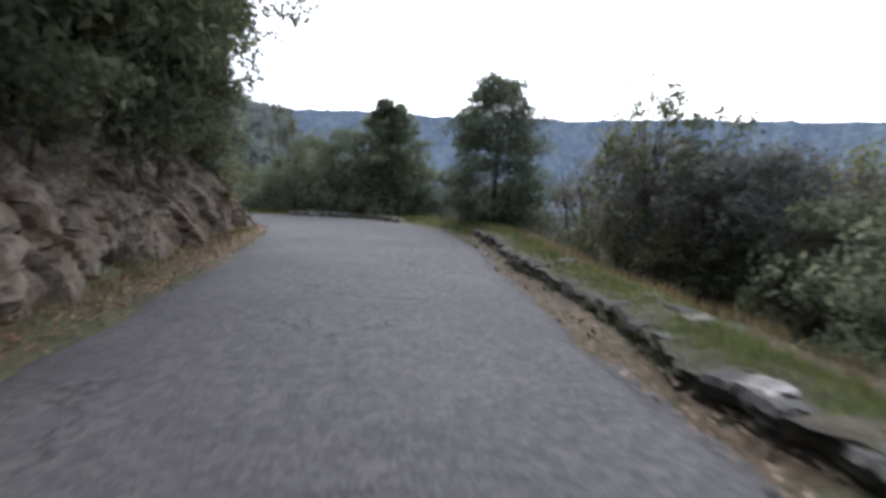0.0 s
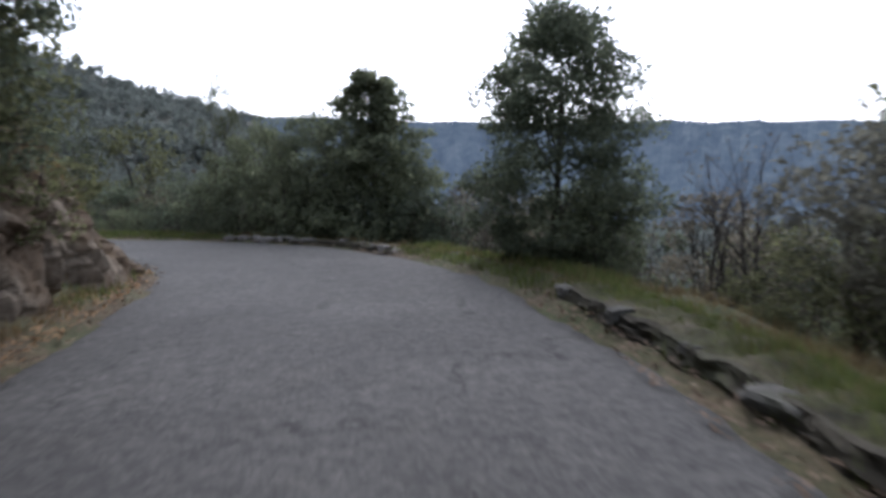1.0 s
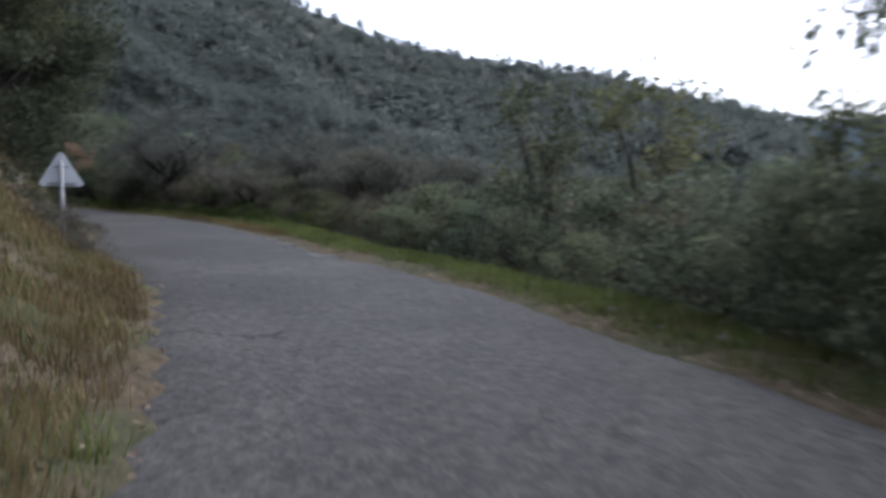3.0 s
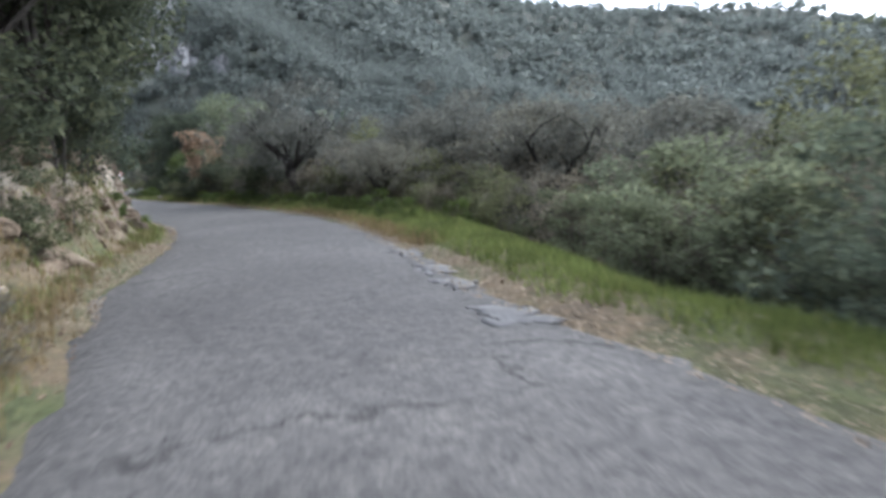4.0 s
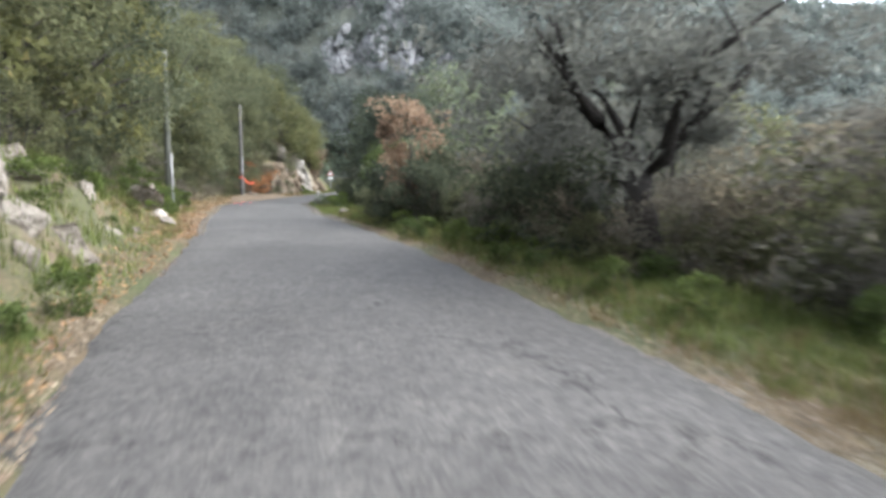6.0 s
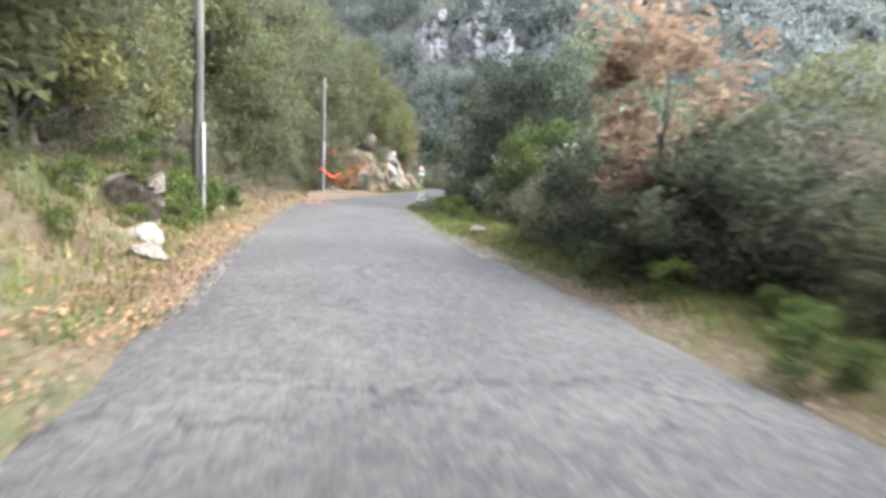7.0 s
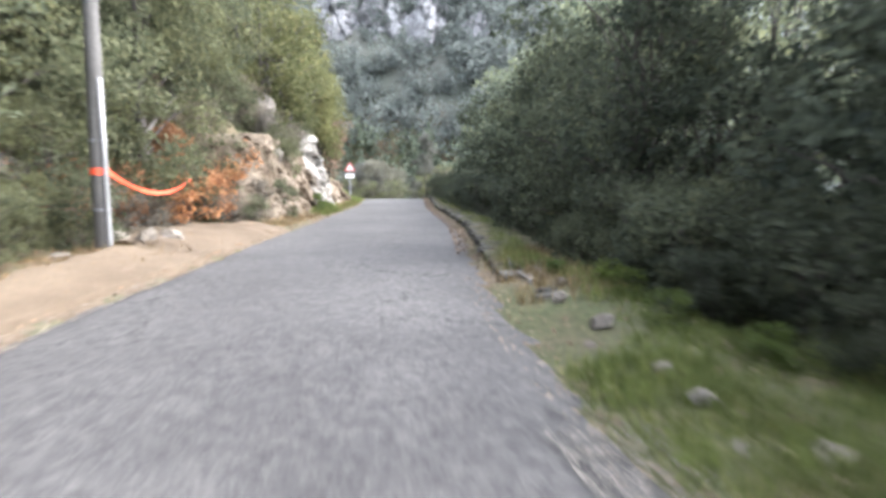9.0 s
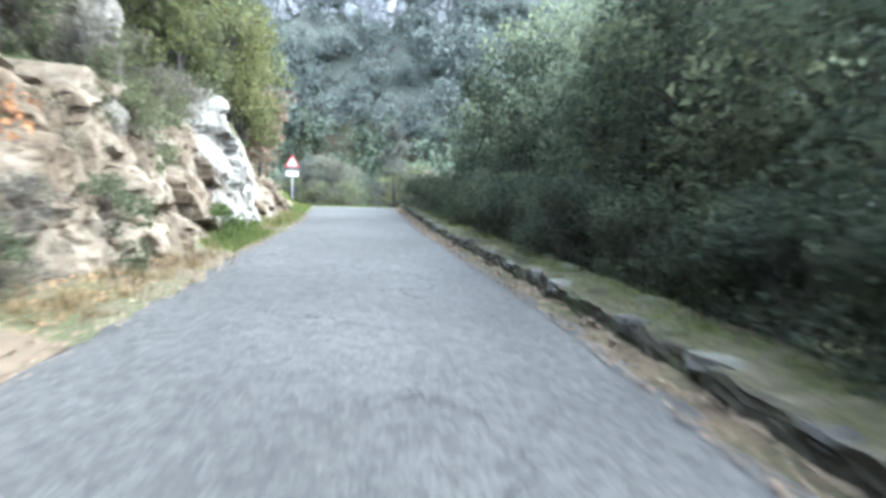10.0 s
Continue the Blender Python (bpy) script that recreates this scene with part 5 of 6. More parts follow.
def kerb(s0, s1, off, high, wide, size0, size1, pale_share, gap, label, fade=4.0):
    """A low dry-stone wall: a rough face coloured dark for its shade, a flat mossy top and flat stones along both its
    edges.
    """
    r = np.random.RandomState(int(s0) + 60)
    x, y, z = ground_at((s0 + s1) / 2, 3)
    root = thing("kerb_wall", pose(x, y, 0), label, "kerb wall")

    def spot(s, lat):
        px, py = at(s, lat)
        i = np.clip(np.searchsorted(MID_S, s), 0, len(MID_S) - 1)
        return px + float(TANGENT[i, 0] * (s - MID_S[i])), py + float(TANGENT[i, 1] * (s - MID_S[i]))

    def level(s):
        return (0.3 + 0.7 * float(smoothstep(s0, s0 + fade, s))) * (0.92 + 0.2 * noise.noise((s * 0.7, 3, 8)) + 0.16 * noise.noise((s * 2.6, 3, 8)))

    def wander(s):
        return 0.07 * noise.noise((s * 0.5, 6, 2)) + 0.05 * noise.noise((s * 1.9, 8, 2))

    face = ((-0.03, -0.12), (-0.025, 0.15), (-0.02, 0.35), (-0.01, 0.55), (-0.005, 0.76), (0.0, 0.94), (0.05, 0.99))
    top = ((0.045, 0.985), (0.13, 1.02), (wide * 0.35, 1.08), (wide * 0.6, 1.06), (wide * 0.85, 1.03), (wide, 0.92), (wide + 0.09, 0.4), (wide + 0.16, -1.2))
    n = int((s1 - s0) / 0.1)
    for name, profile, material, note in (("face", face, M_SHADED_FACE, "rough stone face, darkened to stand for its shade"), ("top", top, M_MOSS_TOP, "flat top grown over with moss")):
        verts, faces = [], []
        for a in range(n + 1):
            s = s0 + (s1 - s0) * a / n
            for b, (du, k) in enumerate(profile):
                j = Vector((noise.noise((s * 6, b * 1.7, 1)), noise.noise((s * 6, b * 1.7, 5)), noise.noise((s * 5, b * 1.7, 9)))) * (0.055 if 0 < b < len(profile) - 1 else 0.0)
                px, py = spot(s + j.x, float(right_edge(s)) + off + wander(s) + du + j.y)
                verts.append((px - x, py - y, float(road_height(s)) + high * k * (level(s) if k > 0 else 1) + j.z * 0.8))
        m = len(profile)
        for a in range(n):
            for b in range(m - 1):
                k = a * m + b
                faces.append((k, k + m, k + m + 1, k + 1))
        mesh_object(name, verts, faces, material, root, note)
    for edge, step in ((0.05, 1.0), (wide - 0.06, 1.5)):
        s = s0
        while s < s1:
            n = r.uniform(size0, size1)
            c = s + n / 2
            px, py = spot(c, float(right_edge(c)) + off + wander(c) + edge + r.uniform(-0.02, 0.05))
            h = high * level(c) * r.uniform(0.95, 1.12)
            kinds = PALE_STONES if r.uniform() < pale_share else KERB_STONES
            ob = new("stone", kinds[r.randint(len(kinds))])
            ob.parent = root
            ob.matrix_parent_inverse = root.matrix_world.inverted()
            ob.matrix_world = pose(px, py, h - 0.05 + float(road_height(c)), r.uniform(-7, 7), r.uniform(-7, 7), heading(c) + r.uniform(-14, 14)) @ Matrix.Diagonal((n * 1.35, r.uniform(0.12, 0.24), r.uniform(0.07, 0.14), 1))
            s += n * step * (1.0 if r.uniform() < 1 - gap else r.uniform(2.5, 8.0))


kerb(-7, 12.6, 0.22, 0.18, 0.58, 0.1, 0.28, 0.12, 0.55, "low dry-stone kerb wall with a shade-darkened face and a mossy flat top")
kerb(12.4, 17.1, 0.58, 0.08, 0.5, 0.1, 0.26, 0.3, 0.5, "broken low kerb wall of rubble grown over with grass", 0.3)
kerb(16.9, 21.3, 0.12, 0.1, 0.22, 0.12, 0.32, 0.9, 0.12, "low narrow kerb of pale rough stones round the bend", 0.2)
kerb(76.6, 80.6, 0.42, 0.12, 0.3, 0.14, 0.36, 0.2, 0.3, "broken kerb of loose dark stones and earth")
kerb(79.8, 112, 0.16, 0.19, 0.68, 0.1, 0.28, 0.05, 0.8, "continuous low dark kerb wall with a mossy flat top")


# ---------------------------------------------------------------- concrete parapet with a post
def parapet():
    root = thing("parapet", pose(-56.27, 29.36, -0.05, 0, -3, 173), "low weathered white concrete parapet with a square post", "parapet")
    bm = bmesh.new()
    box(bm, (0.98, 0.36, 0.78), pose(0.19, 0, 0.0), 0.02)
    bmesh.ops.subdivide_edges(bm, edges=[e for e in bm.edges if e.calc_length() > 0.3], cuts=5, use_grid_fill=True)
    for v in bm.verts:
        v.co += Vector((noise.noise(v.co * 3), noise.noise(v.co * 3 + Vector((5, 0, 0))), noise.noise(v.co * 4 + Vector((0, 7, 0))))) * 0.035
    part("wall", bm, M_MOSSY, root, "mossy grey wall below the coping")
    bm = bmesh.new()
    box(bm, (0.18, 0.18, 0.28), pose(0.5, -0.02, 0.55), 0.012)
    part("post", bm, M_CONCRETE, root)
    r = np.random.RandomState(3)
    for k in range(4):
        bm = bmesh.new()
        box(bm, (0.25, 0.36 - 0.04 * (k % 2), 0.055), pose(-0.27 + 0.25 * k, r.uniform(-0.03, 0.03), 0.425, r.uniform(-4, 4), r.uniform(-4, 4), r.uniform(-7, 7)), 0.02)
        part("coping_stone", bm, M_MOSSY, root)
    for side, tilt in ((-0.13, -5), (0.15, 6)):
        bm = bmesh.new()
        box(bm, (0.15, 0.1, 0.78), pose(-0.33, side, 0.0, tilt * 1.6, 6, 0), 0.02)
        part("end_pier", bm, M_CONCRETE, root)


parapet()


# ---------------------------------------------------------------- poles, tape and signs
def utility_pole(x, y, high, radius, pipe_high, pipe_side, wood, label):
    z = float(height(x, y)[0])
    root = thing("utility_pole", pose(x, y, z), label, "pole", "utility poles")
    v, f = [], []
    tube(v, f, [(0, 0, -0.4), (0.01, 0, 1.5), (0.0, 0.02, high * 0.6), (0.02, 0.03, high)], [radius, radius * 0.97, radius * 0.85, radius * 0.7], 14)
    mesh_object("shaft", v, f, wood, root, smooth=True)
    v, f = [], []
    px, py = pipe_side
    tube(v, f, [(px, py, -0.2), (px * 1.02, py, pipe_high * 0.5), (px * 0.96, py * 0.96, pipe_high)], [0.032, 0.032, 0.03], 8)
    mesh_object("conduit", v, f, M_PIPE, root, "pale plastic cable conduit", smooth=True)
    for zz in (0.6, 1.6):
        v, f = [], []
        tube(v, f, [(0, 0, zz), (0, 0, zz + 0.03)], [radius * 1.04, radius * 1.04], 14)
        mesh_object("strap", v, f, M_STEEL, root)
    return root, z


p1, _ = utility_pole(-47.7, 23.65, 5.2, 0.11, 1.9, (0.1, 0.13), M_GREEN_POLE, "grey wooden utility pole with a pale conduit on a grassy bank")
p2, z2 = utility_pole(-66.2, 25.65, 5.6, 0.12, 2.5, (0.11, 0.1), M_POLE, "grey wooden utility pole with conduit beside pale boulders")
v, f = [], []
tube(v, f, [(0, 0, 1.12), (0, 0, 1.22)], [0.135, 0.135], 14)
mesh_object("tape_band", v, f, M_TAPE, p2, "red tape wound round the pole")


def barrier_tape(a, b, sag):
    n, wide = 24, 0.075
    verts, faces = [], []
    a, b = Vector(a), Vector(b)
    for k in range(n + 1):
        t = k / n
        p = a.lerp(b, t) - Vector((0, 0, sag * 4 * t * (1 - t)))
        tw = 0.7 * math.sin(t * 9)
        up = Vector((0.3 * math.sin(tw), 0.3 * math.sin(tw), math.cos(tw))) * wide * 0.5
        verts += [p + up, p - up]
    for k in range(n):
        faces.append((2 * k, 2 * k + 1, 2 * k + 3, 2 * k + 2))
    ob = mesh_object("barrier_tape", verts, faces, M_TAPE)
    ob.modifiers.new("thickness", "SOLIDIFY").thickness = 0.003
    tagged(ob, "sagging orange-red barrier tape tied to the pole", "tape")


barrier_tape((-66.3, 25.75, z2 + 1.17), (-71.2, 26.6, 1.25), 0.32)


def triangle_plate(bm, side, thick, m, rounding=0.05):
    """A three-cornered plate with rounded corners, in the xz plane."""
    r = side / math.sqrt(3)
    ring = []
    for k in range(3):
        w = math.pi / 2 + k * 2 * math.pi / 3
        c = Vector((math.cos(w), 0, math.sin(w))) * (r - 2 * rounding)
        for j in range(-3, 4):
            u = w + j * math.pi / 9
            ring.append(c + Vector((math.cos(u), 0, math.sin(u))) * rounding)
    front = [bm.verts.new(m @ (p + Vector((0, -thick / 2, 0)))) for p in ring]
    rear = [bm.verts.new(m @ (p + Vector((0, thick / 2, 0)))) for p in ring]
    bm.faces.new(front)
    bm.faces.new(rear[::-1])
    for k in range(len(ring)):
        j = (k + 1) % len(ring)
        bm.faces.new((front[j], front[k], rear[k], rear[j]))


def sign_from_behind(x, y, z, turn):
    g = float(height(x, y)[0])
    root = thing("warning_sign", pose(x, y, g, 0, 0, turn), "triangular road sign seen from its grey metal back", "road sign")
    up = z - g
    bm = bmesh.new()
    triangle_plate(bm, 0.66, 0.012, pose(0, 0, up))
    part("plate", bm, M_ALU, root)
    bm = bmesh.new()
    triangle_plate(bm, 0.62, 0.004, pose(0, 0.011, up))
    part("red_border", bm, M_SIGN_RED, root)
    bm = bmesh.new()
    triangle_plate(bm, 0.44, 0.004, pose(0, 0.016, up))
    part("white_face", bm, M_WHITE, root)
    v, f = [], []
    tube(v, f, [(0, -0.05, -0.3), (0, -0.05, up + 0.2)], [0.03, 0.03], 10)
    mesh_object("post", v, f, M_STEEL, root, smooth=True)
    for dz, w in ((-0.15, 0.36), (0.11, 0.2)):
        bm = bmesh.new()
        box(bm, (w, 0.03, 0.03), pose(0, -0.022, up + dz), 0.004)
        part("bracket", bm, M_STEEL, root)


sign_from_behind(-15.19, 21.6, 1.36, 72)
for x, y, k in ((-14.75, 21.5, 0.34), (-14.5, 21.75, 0.26), (-15.05, 21.35, 0.38)):
    stand(BROWN_BUSH, x, y, k, rng)


def sign_ahead(x, y, z, turn):
    g = float(height(x, y)[0])
    root = thing("bend_sign", pose(x, y, g, 0, 0, turn), "red-bordered triangular road sign with a panel below", "road sign")
    up = z - g
    bm = bmesh.new()
    triangle_plate(bm, 0.72, 0.012, pose(0, 0, up))
    part("plate", bm, M_SIGN_RED, root)
    bm = bmesh.new()
    triangle_plate(bm, 0.5, 0.006, pose(0, -0.012, up))
    part("white_face", bm, M_WHITE, root)
    bm = bmesh.new()
    box(bm, (0.045, 0.006, 0.16), pose(0, -0.019, up - 0.02), 0.002)
    part("dark_bar", bm, M_PATCH, root)
    bm = bmesh.new()
    box(bm, (0.56, 0.012, 0.26), pose(0, 0, up - 0.5), 0.004)
    part("panel", bm, M_WHITE, root)
    v, f = [], []
    tube(v, f, [(0, 0.04, -0.3), (0, 0.04, up + 0.3)], [0.03, 0.03], 10)
    mesh_object("post", v, f, M_STEEL, root, smooth=True)


sign_ahead(-95.9, 34.65, 1.92, 78)


# ---------------------------------------------------------------- marks and mended places on the road
def laid_patch(name, s0, s1, l0, l1, lift, material, label, category, ragged=0.06, seed=0, n=10, oval=False):
    """A thin skin that follows the asphalt, with a ragged outline."""
    verts, faces = [], []
    for a in range(n + 1):
        for b in range(n + 1):
            u, w = a / n, b / n
            if oval:
                p, q = 2 * u - 1, 2 * w - 1
                u, w = 0.5 + 0.5 * p * math.sqrt(1 - q * q / 2), 0.5 + 0.5 * q * math.sqrt(1 - p * p / 2)
            e = ragged * noise.noise((a * 0.33 + seed * 5.3, b * 0.33, 1.3))
            e2 = ragged * noise.noise((a * 0.33, b * 0.33 + seed * 7.3, 4.3))
            x, y, z = road_surface(s0 + (s1 - s0) * u + e, l0 + (l1 - l0) * w + e2)
            verts.append((x, y, z + lift))
    for a in range(n):
        for b in range(n):
            k = a * (n + 1) + b
            faces.append((k, k + n + 1, k + n + 2, k + 1))
    ob = mesh_object(name, verts, faces, material, smooth=True)
    ob.modifiers.new("thickness", "SOLIDIFY").thickness = 0.004
    return tagged(ob, label, category)


laid_patch("tar_patch", 74.55, 75.05, -2.85, -1.5, 0.008, M_PATCH, "dark rectangular tar patch in the asphalt", "road patch", 0.03)
mark = laid_patch("red_paint_mark", 74.9, 75.0, -2.6, -1.65, 0.014, M_RED, "red paint strokes sprayed across the tar patch", "road marking", 0.015, 1)
for k, lat in enumerate((-2.5, -2.1, -1.72)):
    leg = laid_patch("stroke", 74.45 + 0.03 * k, 74.9, lat - 0.06, lat + 0.06, 0.014, M_RED, "", "", 0.015, 2 + k)
    leg.parent = mark
for k, (s0, s1, l0, l1) in enumerate(((29.6, 30.2, 1.25, 1.65), (31.1, 31.6, 1.35, 1.6), (32.0, 32.9, 1.35, 1.7), (33.4, 34.2, 1.55, 1.85))):
    laid_patch("tar_patch", s0, s1, l0, l1, 0.0, M_PATCH, "dark worn hollow at the broken asphalt edge", "road patch", 0.3, 10 + k, 12, True)


def sandy_track():
    verts, faces = [], []
    ns, nl = 48, 30
    for a in range(ns + 1):
        for b in range(nl + 1):
            s = 75.5 + 12.5 * a / ns + 0.15 * noise.noise((a * 0.4, b * 0.3, 2))
            t = b / nl
            wide = 0.35 + 0.8 * float(smoothstep(76, 79, s)) + 6.2 * float(smoothstep(82.0, 84.6, s))
            lat = float(left_edge(s)) + 0.1 - wide * t * (1 + 0.15 * noise.noise((s * 1.3, 5, 5)))
            x, y = at(s, lat)
            verts.append((x, y, float(height(x, y)[0]) + 0.045 + 0.045 * min(1, t * 4) - (0.14 if b == nl or a in (0, ns) else 0)))
    for a in range(ns):
        for b in range(nl):
            k = a * (nl + 1) + b
            faces.append((k, k + nl + 1, k + nl + 2, k + 1))
    ob = mesh_object("sandy_track", verts, faces, M_SAND, smooth=True)
    tagged(ob, "pale sandy side track beside the road", "track", kind="structure")


sandy_track()

# ---------------------------------------------------------------- orange bracken on the bank
BRACKEN = [build_tree("orange_bracken", "rust-orange dead bracken on the earth bank", "bush", L_ORANGE, k, 1.3, 0.75, 0.05, 26, 40, 0.3, 0.11, "round", 0.02, 4, 0.0, "orange bracken") for k in (61, 62)]
for x, y, k in ((-72.5, 26.9, 1.0), (-71.6, 26.5, 0.9), (-73.3, 27.2, 0.8), (-72.9, 26.1, 0.8), (-68.6, 23.9, 0.8), (-67.8, 23.6, 0.9), (-69.2, 24.2, 0.7), (-67.0, 23.2, 0.8), (-70.2, 24.4, 1.0), (-71.0, 25.0, 1.1), (-69.6, 23.2, 1.1), (-68.4, 22.6, 1.1), (-70.8, 23.8, 1.2), (-71.9, 25.4, 1.0), (-73.9, 27.6, 0.8)):
    stand(BRACKEN, x, y, k, rng)


stand(DARK_BUSHES, *at(70.9, 1.98), 0.26, rng)
stand(DARK_BUSHES, *at(71.3, 2.15), 0.2, rng)
for s_at, off, k in ((72.2, 1.7, 0.28), (71.8, 2.3, 0.45), (69.9, 2.3, 0.4), (69.2, 2.6, 0.5), (68.0, 2.7, 0.45), (70.6, 2.6, 0.55), (66.5, 2.9, 0.5), (71.0, 3.0, 0.7)):
    stand(WEEDS, *at(s_at, off), k, rng)
row(WEEDS, 62, 69, 0.45, -4.6, -2.9, 0.5, 0.95)
row(WEEDS, 49, 62, 1.1, -3.6, -2.3, 0.35, 0.7)
row(WEEDS, 40, 49, 0.8, -2.4, -1.7, 0.3, 0.55)
for s_at, off, k in ((94.4, -2.15, 0.75), (95.0, -2.0, 0.6), (95.6, -1.95, 0.55), (96.4, -1.85, 0.4)):
    stand(WEEDS, *at(s_at, off), k, rng)
row(WEEDS, 37, 58, 0.9, 3.2, 4.4, 0.35, 0.65)
row(HOLM_BUSHES, 75.5, 82, 0.7, 2.9, 3.5, 0.2, 0.35)
row(WEEDS, 75.5, 80, 0.8, 2.3, 2.9, 0.25, 0.4)
row(BROWN_BUSH, 84, 97, 1.5, -5.2, -4.0, 0.4, 0.7)
row(BUSHES, 88, 100, 1.6, -4.6, -3.6, 0.4, 0.7)
row(BROWN_BUSH, -6, 18, 1.6, -4.2, -3.4, 0.3, 0.5)
row(BROWN_BUSH, -6, 17, 0.9, -3.6, -3.1, 0.22, 0.4)
row(BUSHES, 34, 47, 1.1, -3.3, -2.7, 0.25, 0.42)
row(BUSHES, 34, 58, 1.7, -4.0, -3.0, 0.35, 0.6)

# ---------------------------------------------------------------- small house far up the hillside
def hill_house(x, y):
    z = float(height(x, y)[0])
    root = thing("hill_house", pose(x, y, z, 0, 0, 40), "small pale plastered house among trees on the hillside", "house")
    bm = bmesh.new()
    box(bm, (3.4, 3.2, 6.0), pose(0, 0, 1.0))
    part("wall", bm, M_PLASTER, root)
    bm = bmesh.new()
    v = [bm.verts.new(c) for c in ((-1.95, -1.85, 4.0), (1.95, -1.85, 4.0), (1.95, 1.85, 4.0), (-1.95, 1.85, 4.0), (-1.95, 0, 5.0), (1.95, 0, 5.0))]
    for q in ((0, 1, 5, 4), (2, 3, 4, 5), (0, 4, 3), (1, 2, 5), (3, 2, 1, 0)):
        bm.faces.new([v[k] for k in q])
    part("roof", bm, M_ROOF, root)
    for k in (-0.85, 0.85):
        bm = bmesh.new()
        box(bm, (0.7, 0.08, 1.1), pose(k, -1.62, 2.6))
        part("window", bm, M_GLASS, root)


hill_house(-117.5, 142.1)


# ---------------------------------------------------------------- grass, fallen leaves, chippings
def blades(name, material, label, category, count, seed, spots, high, wide):
    """Grass in tufts; spots are (s0, s1, side, offset0, offset1, weight), offsets outward from the asphalt's edge."""
    r = np.random.RandomState(seed)
    weight = np.array([(b - a) * k for a, b, _, _, _, k in spots])
    pick = r.choice(len(spots), count, p=weight / weight.sum())
    s, lat = np.empty(count), np.empty(count)
    for k, (a, b, side, o0, o1, _) in enumerate(spots):
        m = pick == k
        s[m] = r.uniform(a, b, m.sum())
        off = r.uniform(o0, o1, m.sum())
        lat[m] = (right_edge(s[m]) + off) if side > 0 else (left_edge(s[m]) - off)
    per = 9
    i = np.clip(np.searchsorted(MID_S, s), 0, len(MID_S) - 1)
    c = MID[i] + RIGHTWARD[i] * lat[:, None] + TANGENT[i] * r.uniform(-0.15, 0.15, (count, 1))
    z = height(c[:, 0], c[:, 1])
    base = np.repeat(np.stack([c[:, 0], c[:, 1], z - 0.02], 1), per, 0)
    n = len(base)
    base[:, :2] += r.normal(scale=0.07, size=(n, 2))
    h = np.repeat(r.uniform(0.5, 1.3, count), per)[:, None] * high * r.uniform(0.5, 1.15, (n, 1))
    w = r.uniform(0, 6.283, n)
    side = np.stack([np.cos(w), np.sin(w), np.zeros(n)], 1) * wide * 0.5
    tip = np.stack([np.sin(w), -np.cos(w), np.zeros(n)], 1) * h * r.uniform(-0.6, 0.6, (n, 1)) + np.array((0, 0, 1.0)) * h
    ob = quads_object(name, np.stack([base - side, base + side, base + tip], 1).reshape(-1, 3), material, per=3)
    tagged(ob, label, category, kind="stuff")


blades("green_grass", L_GRASS, "green grass and weeds along the verges", "grass", 36000, 1, [
    (-5, 12.5, 1, 0.34, 0.85, 3.4), (12.5, 17, 1, 0.2, 0.5, 0.7), (12.5, 17, 1, 0.7, 1.2, 1.6), (23, 27, 1, 0.2, 1.5, 1.2), (24, 34, 1, 0.7, 2.8, 2.4), (21.5, 27, 1, 0.1, 1.4, 2.4), (34, 60, 1, 0.25, 2.2, 3.4), (60, 73, 1, 0.12, 1.9, 2.6), (64, 76, 1, 0.03, 0.8, 2.8), (73, 76.5, 1, 0.55, 2.6, 2.8), (76.5, 80, 1, 0.75, 2.4, 1.6), (27, 36, 1, 0.35, 1.6, 2.4), (80, 112, 1, 0.3, 0.85, 1.5), (-5, 12, -1, 0.6, 1.4, 0.25), (14, 18, -1, 0.2, 1.4, 1.0), (18, 22, -1, 0.1, 1.0, 0.6), (22, 38, -1, 0.3, 1.8, 0.7), (38, 47, -1, 0.15, 1.6, 2.2),
    (46, 60, -1, 0.2, 3.0, 1.2), (60, 67, -1, 0.6, 2.6, 1.6), (67, 76, -1, 1.6, 3.6, 0.5), (93.5, 97, -1, 0.02, 0.7, 3.6), (98, 110, -1, 0.05, 0.6, 0.9), (110, 125, -1, 0.1, 1.5, 1.0), (112, 130, 1, 0.2, 1.5, 1.0)], 0.13, 0.015)
blades("dry_grass", L_STRAW, "dry straw-coloured grass on verges and banks", "grass", 16000, 2, [
    (-5, 17, -1, 0.3, 1.6, 0.5), (17, 30, -1, 0.15, 2.4, 2.6), (30, 34, -1, 0.15, 2.4, 1.6), (34, 46, -1, 0.3, 2.4, 0.8), (34, 44, 1, 0.1, 0.5, 0.6), (44, 72, 1, 0.1, 1.2, 0.25), (56, 84, -1, 0.3, 4.0, 0.8), (78, 82, 1, 0.15, 1.2, 0.5), (-5, 24, 1, 0.5, 1.6, 0.4), (88, 104, -1, 0.1, 0.7, 0.3), (-5, 18, -1, 0.8, 2.2, 0.6)], 0.15, 0.014)
blades("tall_weeds", L_GRASS, "taller leafy green weeds beside the road", "weeds", 1500, 3, [
    (70, 76, 1, 1.4, 2.2, 0.5), (58, 70, -1, 1.4, 3.4, 1.0), (46, 58, -1, 0.8, 2.5, 0.7), (36, 60, 1, 1.2, 2.6, 1.0), (94, 96.5, -1, 0.1, 0.6, 1.6)], 0.3, 0.022)


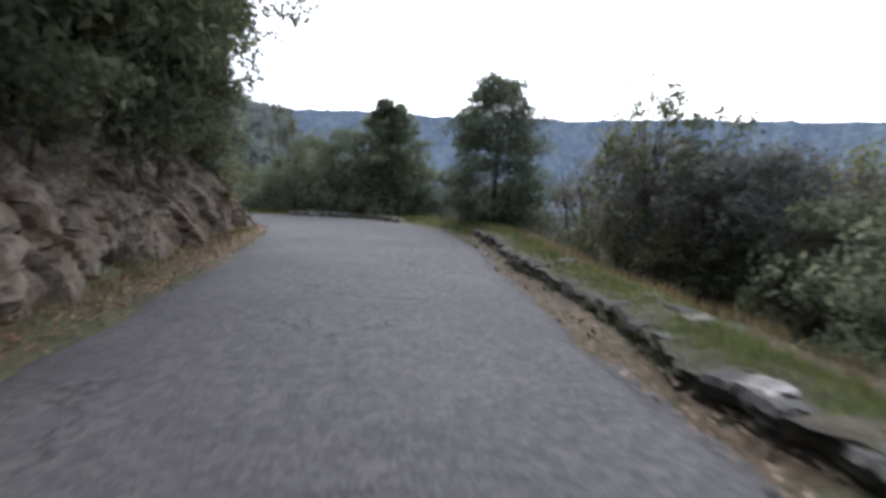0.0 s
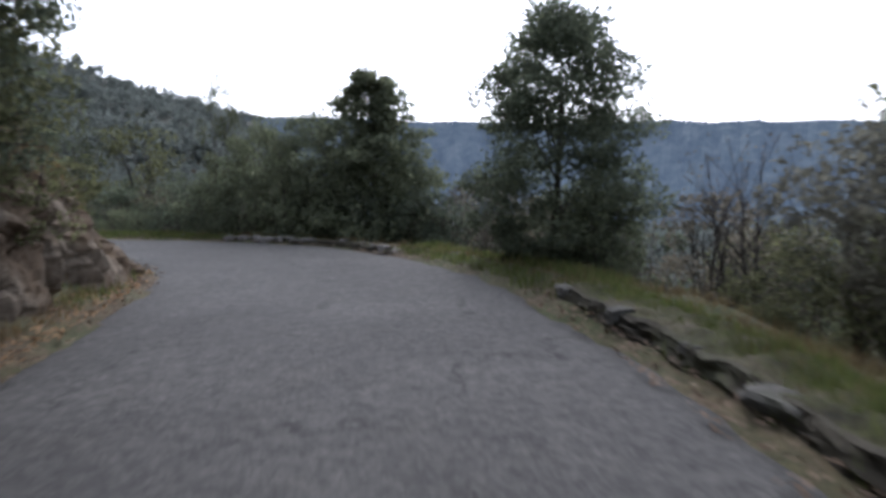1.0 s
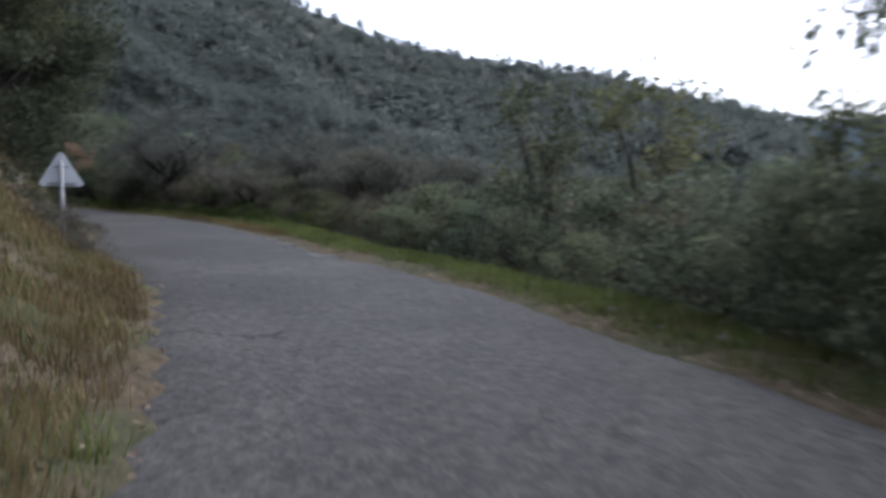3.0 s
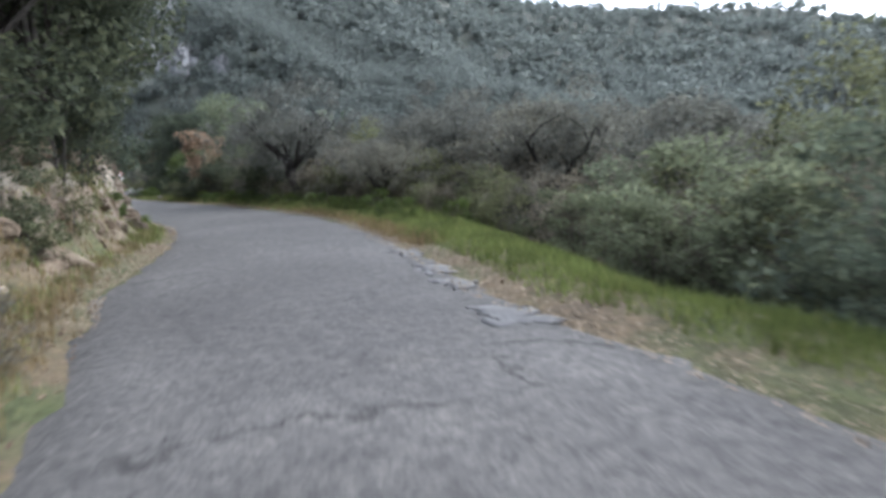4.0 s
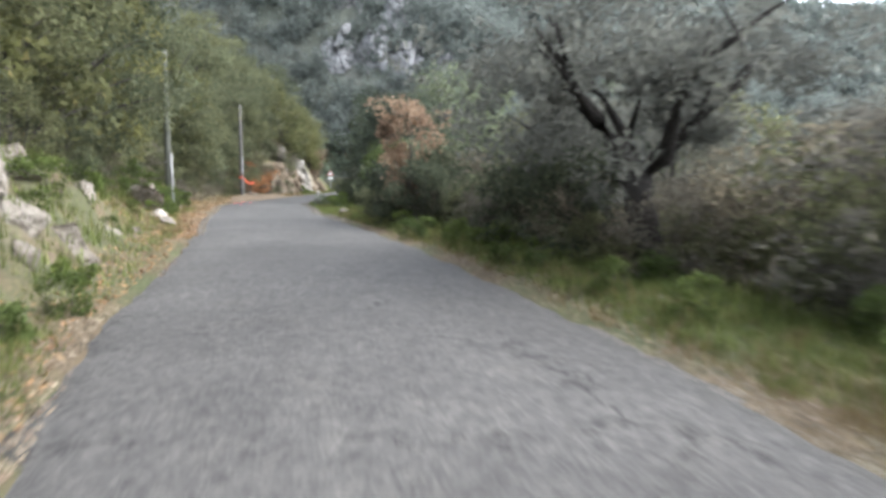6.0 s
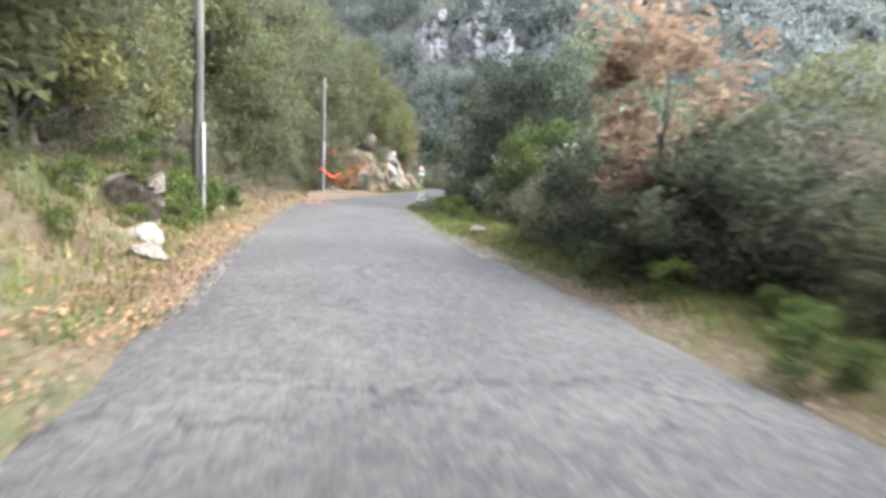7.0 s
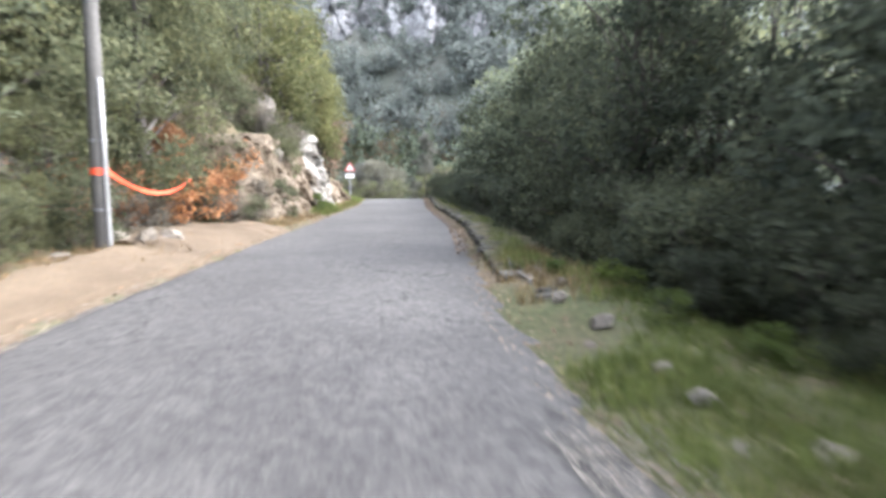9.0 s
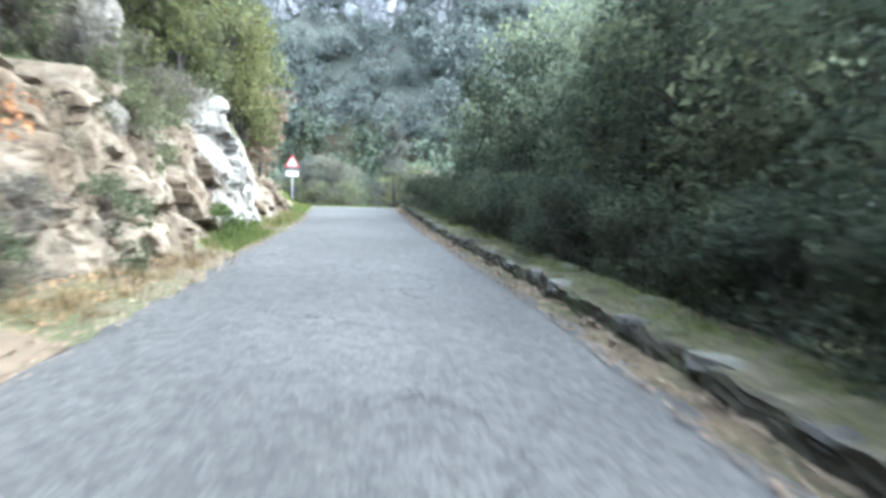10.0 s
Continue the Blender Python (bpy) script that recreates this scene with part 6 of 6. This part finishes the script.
def litter(name, material, label, category, count, seed, spots, size):
    r = np.random.RandomState(seed)
    weight = np.array([(b - a) * k for a, b, _, _, _, k in spots])
    pick = r.choice(len(spots), count, p=weight / weight.sum())
    s, lat = np.empty(count), np.empty(count)
    for k, (a, b, side, o0, o1, _) in enumerate(spots):
        m = pick == k
        s[m] = r.uniform(a, b, m.sum())
        off = o0 + (o1 - o0) * r.uniform(0, 1, m.sum()) ** 1.3
        lat[m] = (right_edge(s[m]) + off) if side > 0 else (left_edge(s[m]) - off)
    i = np.clip(np.searchsorted(MID_S, s), 0, len(MID_S) - 1)
    c = MID[i] + RIGHTWARD[i] * lat[:, None] + TANGENT[i] * r.uniform(-0.15, 0.15, (count, 1))
    z = np.maximum(height(c[:, 0], c[:, 1]), road_height(s) + 0.012) + 0.025
    p = np.stack([c[:, 0], c[:, 1], z], 1)
    d = r.normal(size=(count, 3)) * (1, 1, 0.35)
    d /= np.linalg.norm(d, axis=1)[:, None]
    e = np.cross(d, (0.0, 0.0, 1.0)) + r.normal(scale=0.25, size=(count, 3))
    e /= np.linalg.norm(e, axis=1)[:, None]
    k = size * r.uniform(0.5, 1.4, (count, 1))
    ob = quads_object(name, np.stack([p - d * k, p + e * k * 0.6, p + d * k, p - e * k * 0.6], 1).reshape(-1, 3), material)
    tagged(ob, label, category, kind="stuff")


litter("fallen_leaves", L_LITTER, "brown fallen leaves along the foot of the bank", "leaf litter", 26000, 4, [
    (-6, 20, -1, -0.15, 1.3, 1.6), (-6, 13, 1, -0.15, 0.45, 1.6), (20, 46, -1, -0.1, 0.8, 0.7), (50, 84, -1, -0.2, 2.6, 2.2), (72, 82, 1, -0.15, 1.5, 0.7), (82, 112, 1, -0.25, 0.1, 1.6), (82, 112, 1, 0.4, 1.0, 0.8), (14, 26, 1, -0.1, 0.5, 0.8), (86, 104, -1, -0.2, 0.9, 1.2), (30, 70, 1, 0.0, 0.7, 0.3)], 0.026)
litter("loose_chippings", M_CHIP, "pale loose stone chippings on the road edges", "gravel", 20000, 5, [
    (26, 36, 1, -0.3, 0.45, 2.0), (31, 43, -1, -0.15, 0.6, 4.0), (43, 48, -1, -0.1, 0.3, 2.0), (38, 60, 1, -0.15, 0.3, 0.6), (62, 80, 1, -0.3, 0.1, 0.4), (56, 82, -1, -0.3, 0.5, 1.6), (84, 102, -1, -0.3, 0.3, 0.8), (14, 26, 1, -0.2, 0.5, 0.6)], 0.016)
litter("bank_leaves", L_RUSTY, "thick rust-brown fallen leaves on the earth bank", "leaf litter", 24000, 6, [
    (55, 64, -1, -0.1, 1.6, 2.6), (64, 84, -1, 0.0, 3.4, 2.2), (-6, 19, -1, 0.0, 1.0, 0.8), (44, 55, -1, 0.0, 0.8, 0.5), (86, 92, -1, 0.2, 1.2, 0.8)], 0.027)
litter("road_grit", M_DUST, "pale fine grit along the asphalt edge", "grit", 26000, 7, [(60, 75, 1, -0.42, 0.12, 3.0), (36, 46, 1, -0.2, 0.1, 0.8), (56, 80, -1, -0.3, 0.1, 1.0)], 0.011)
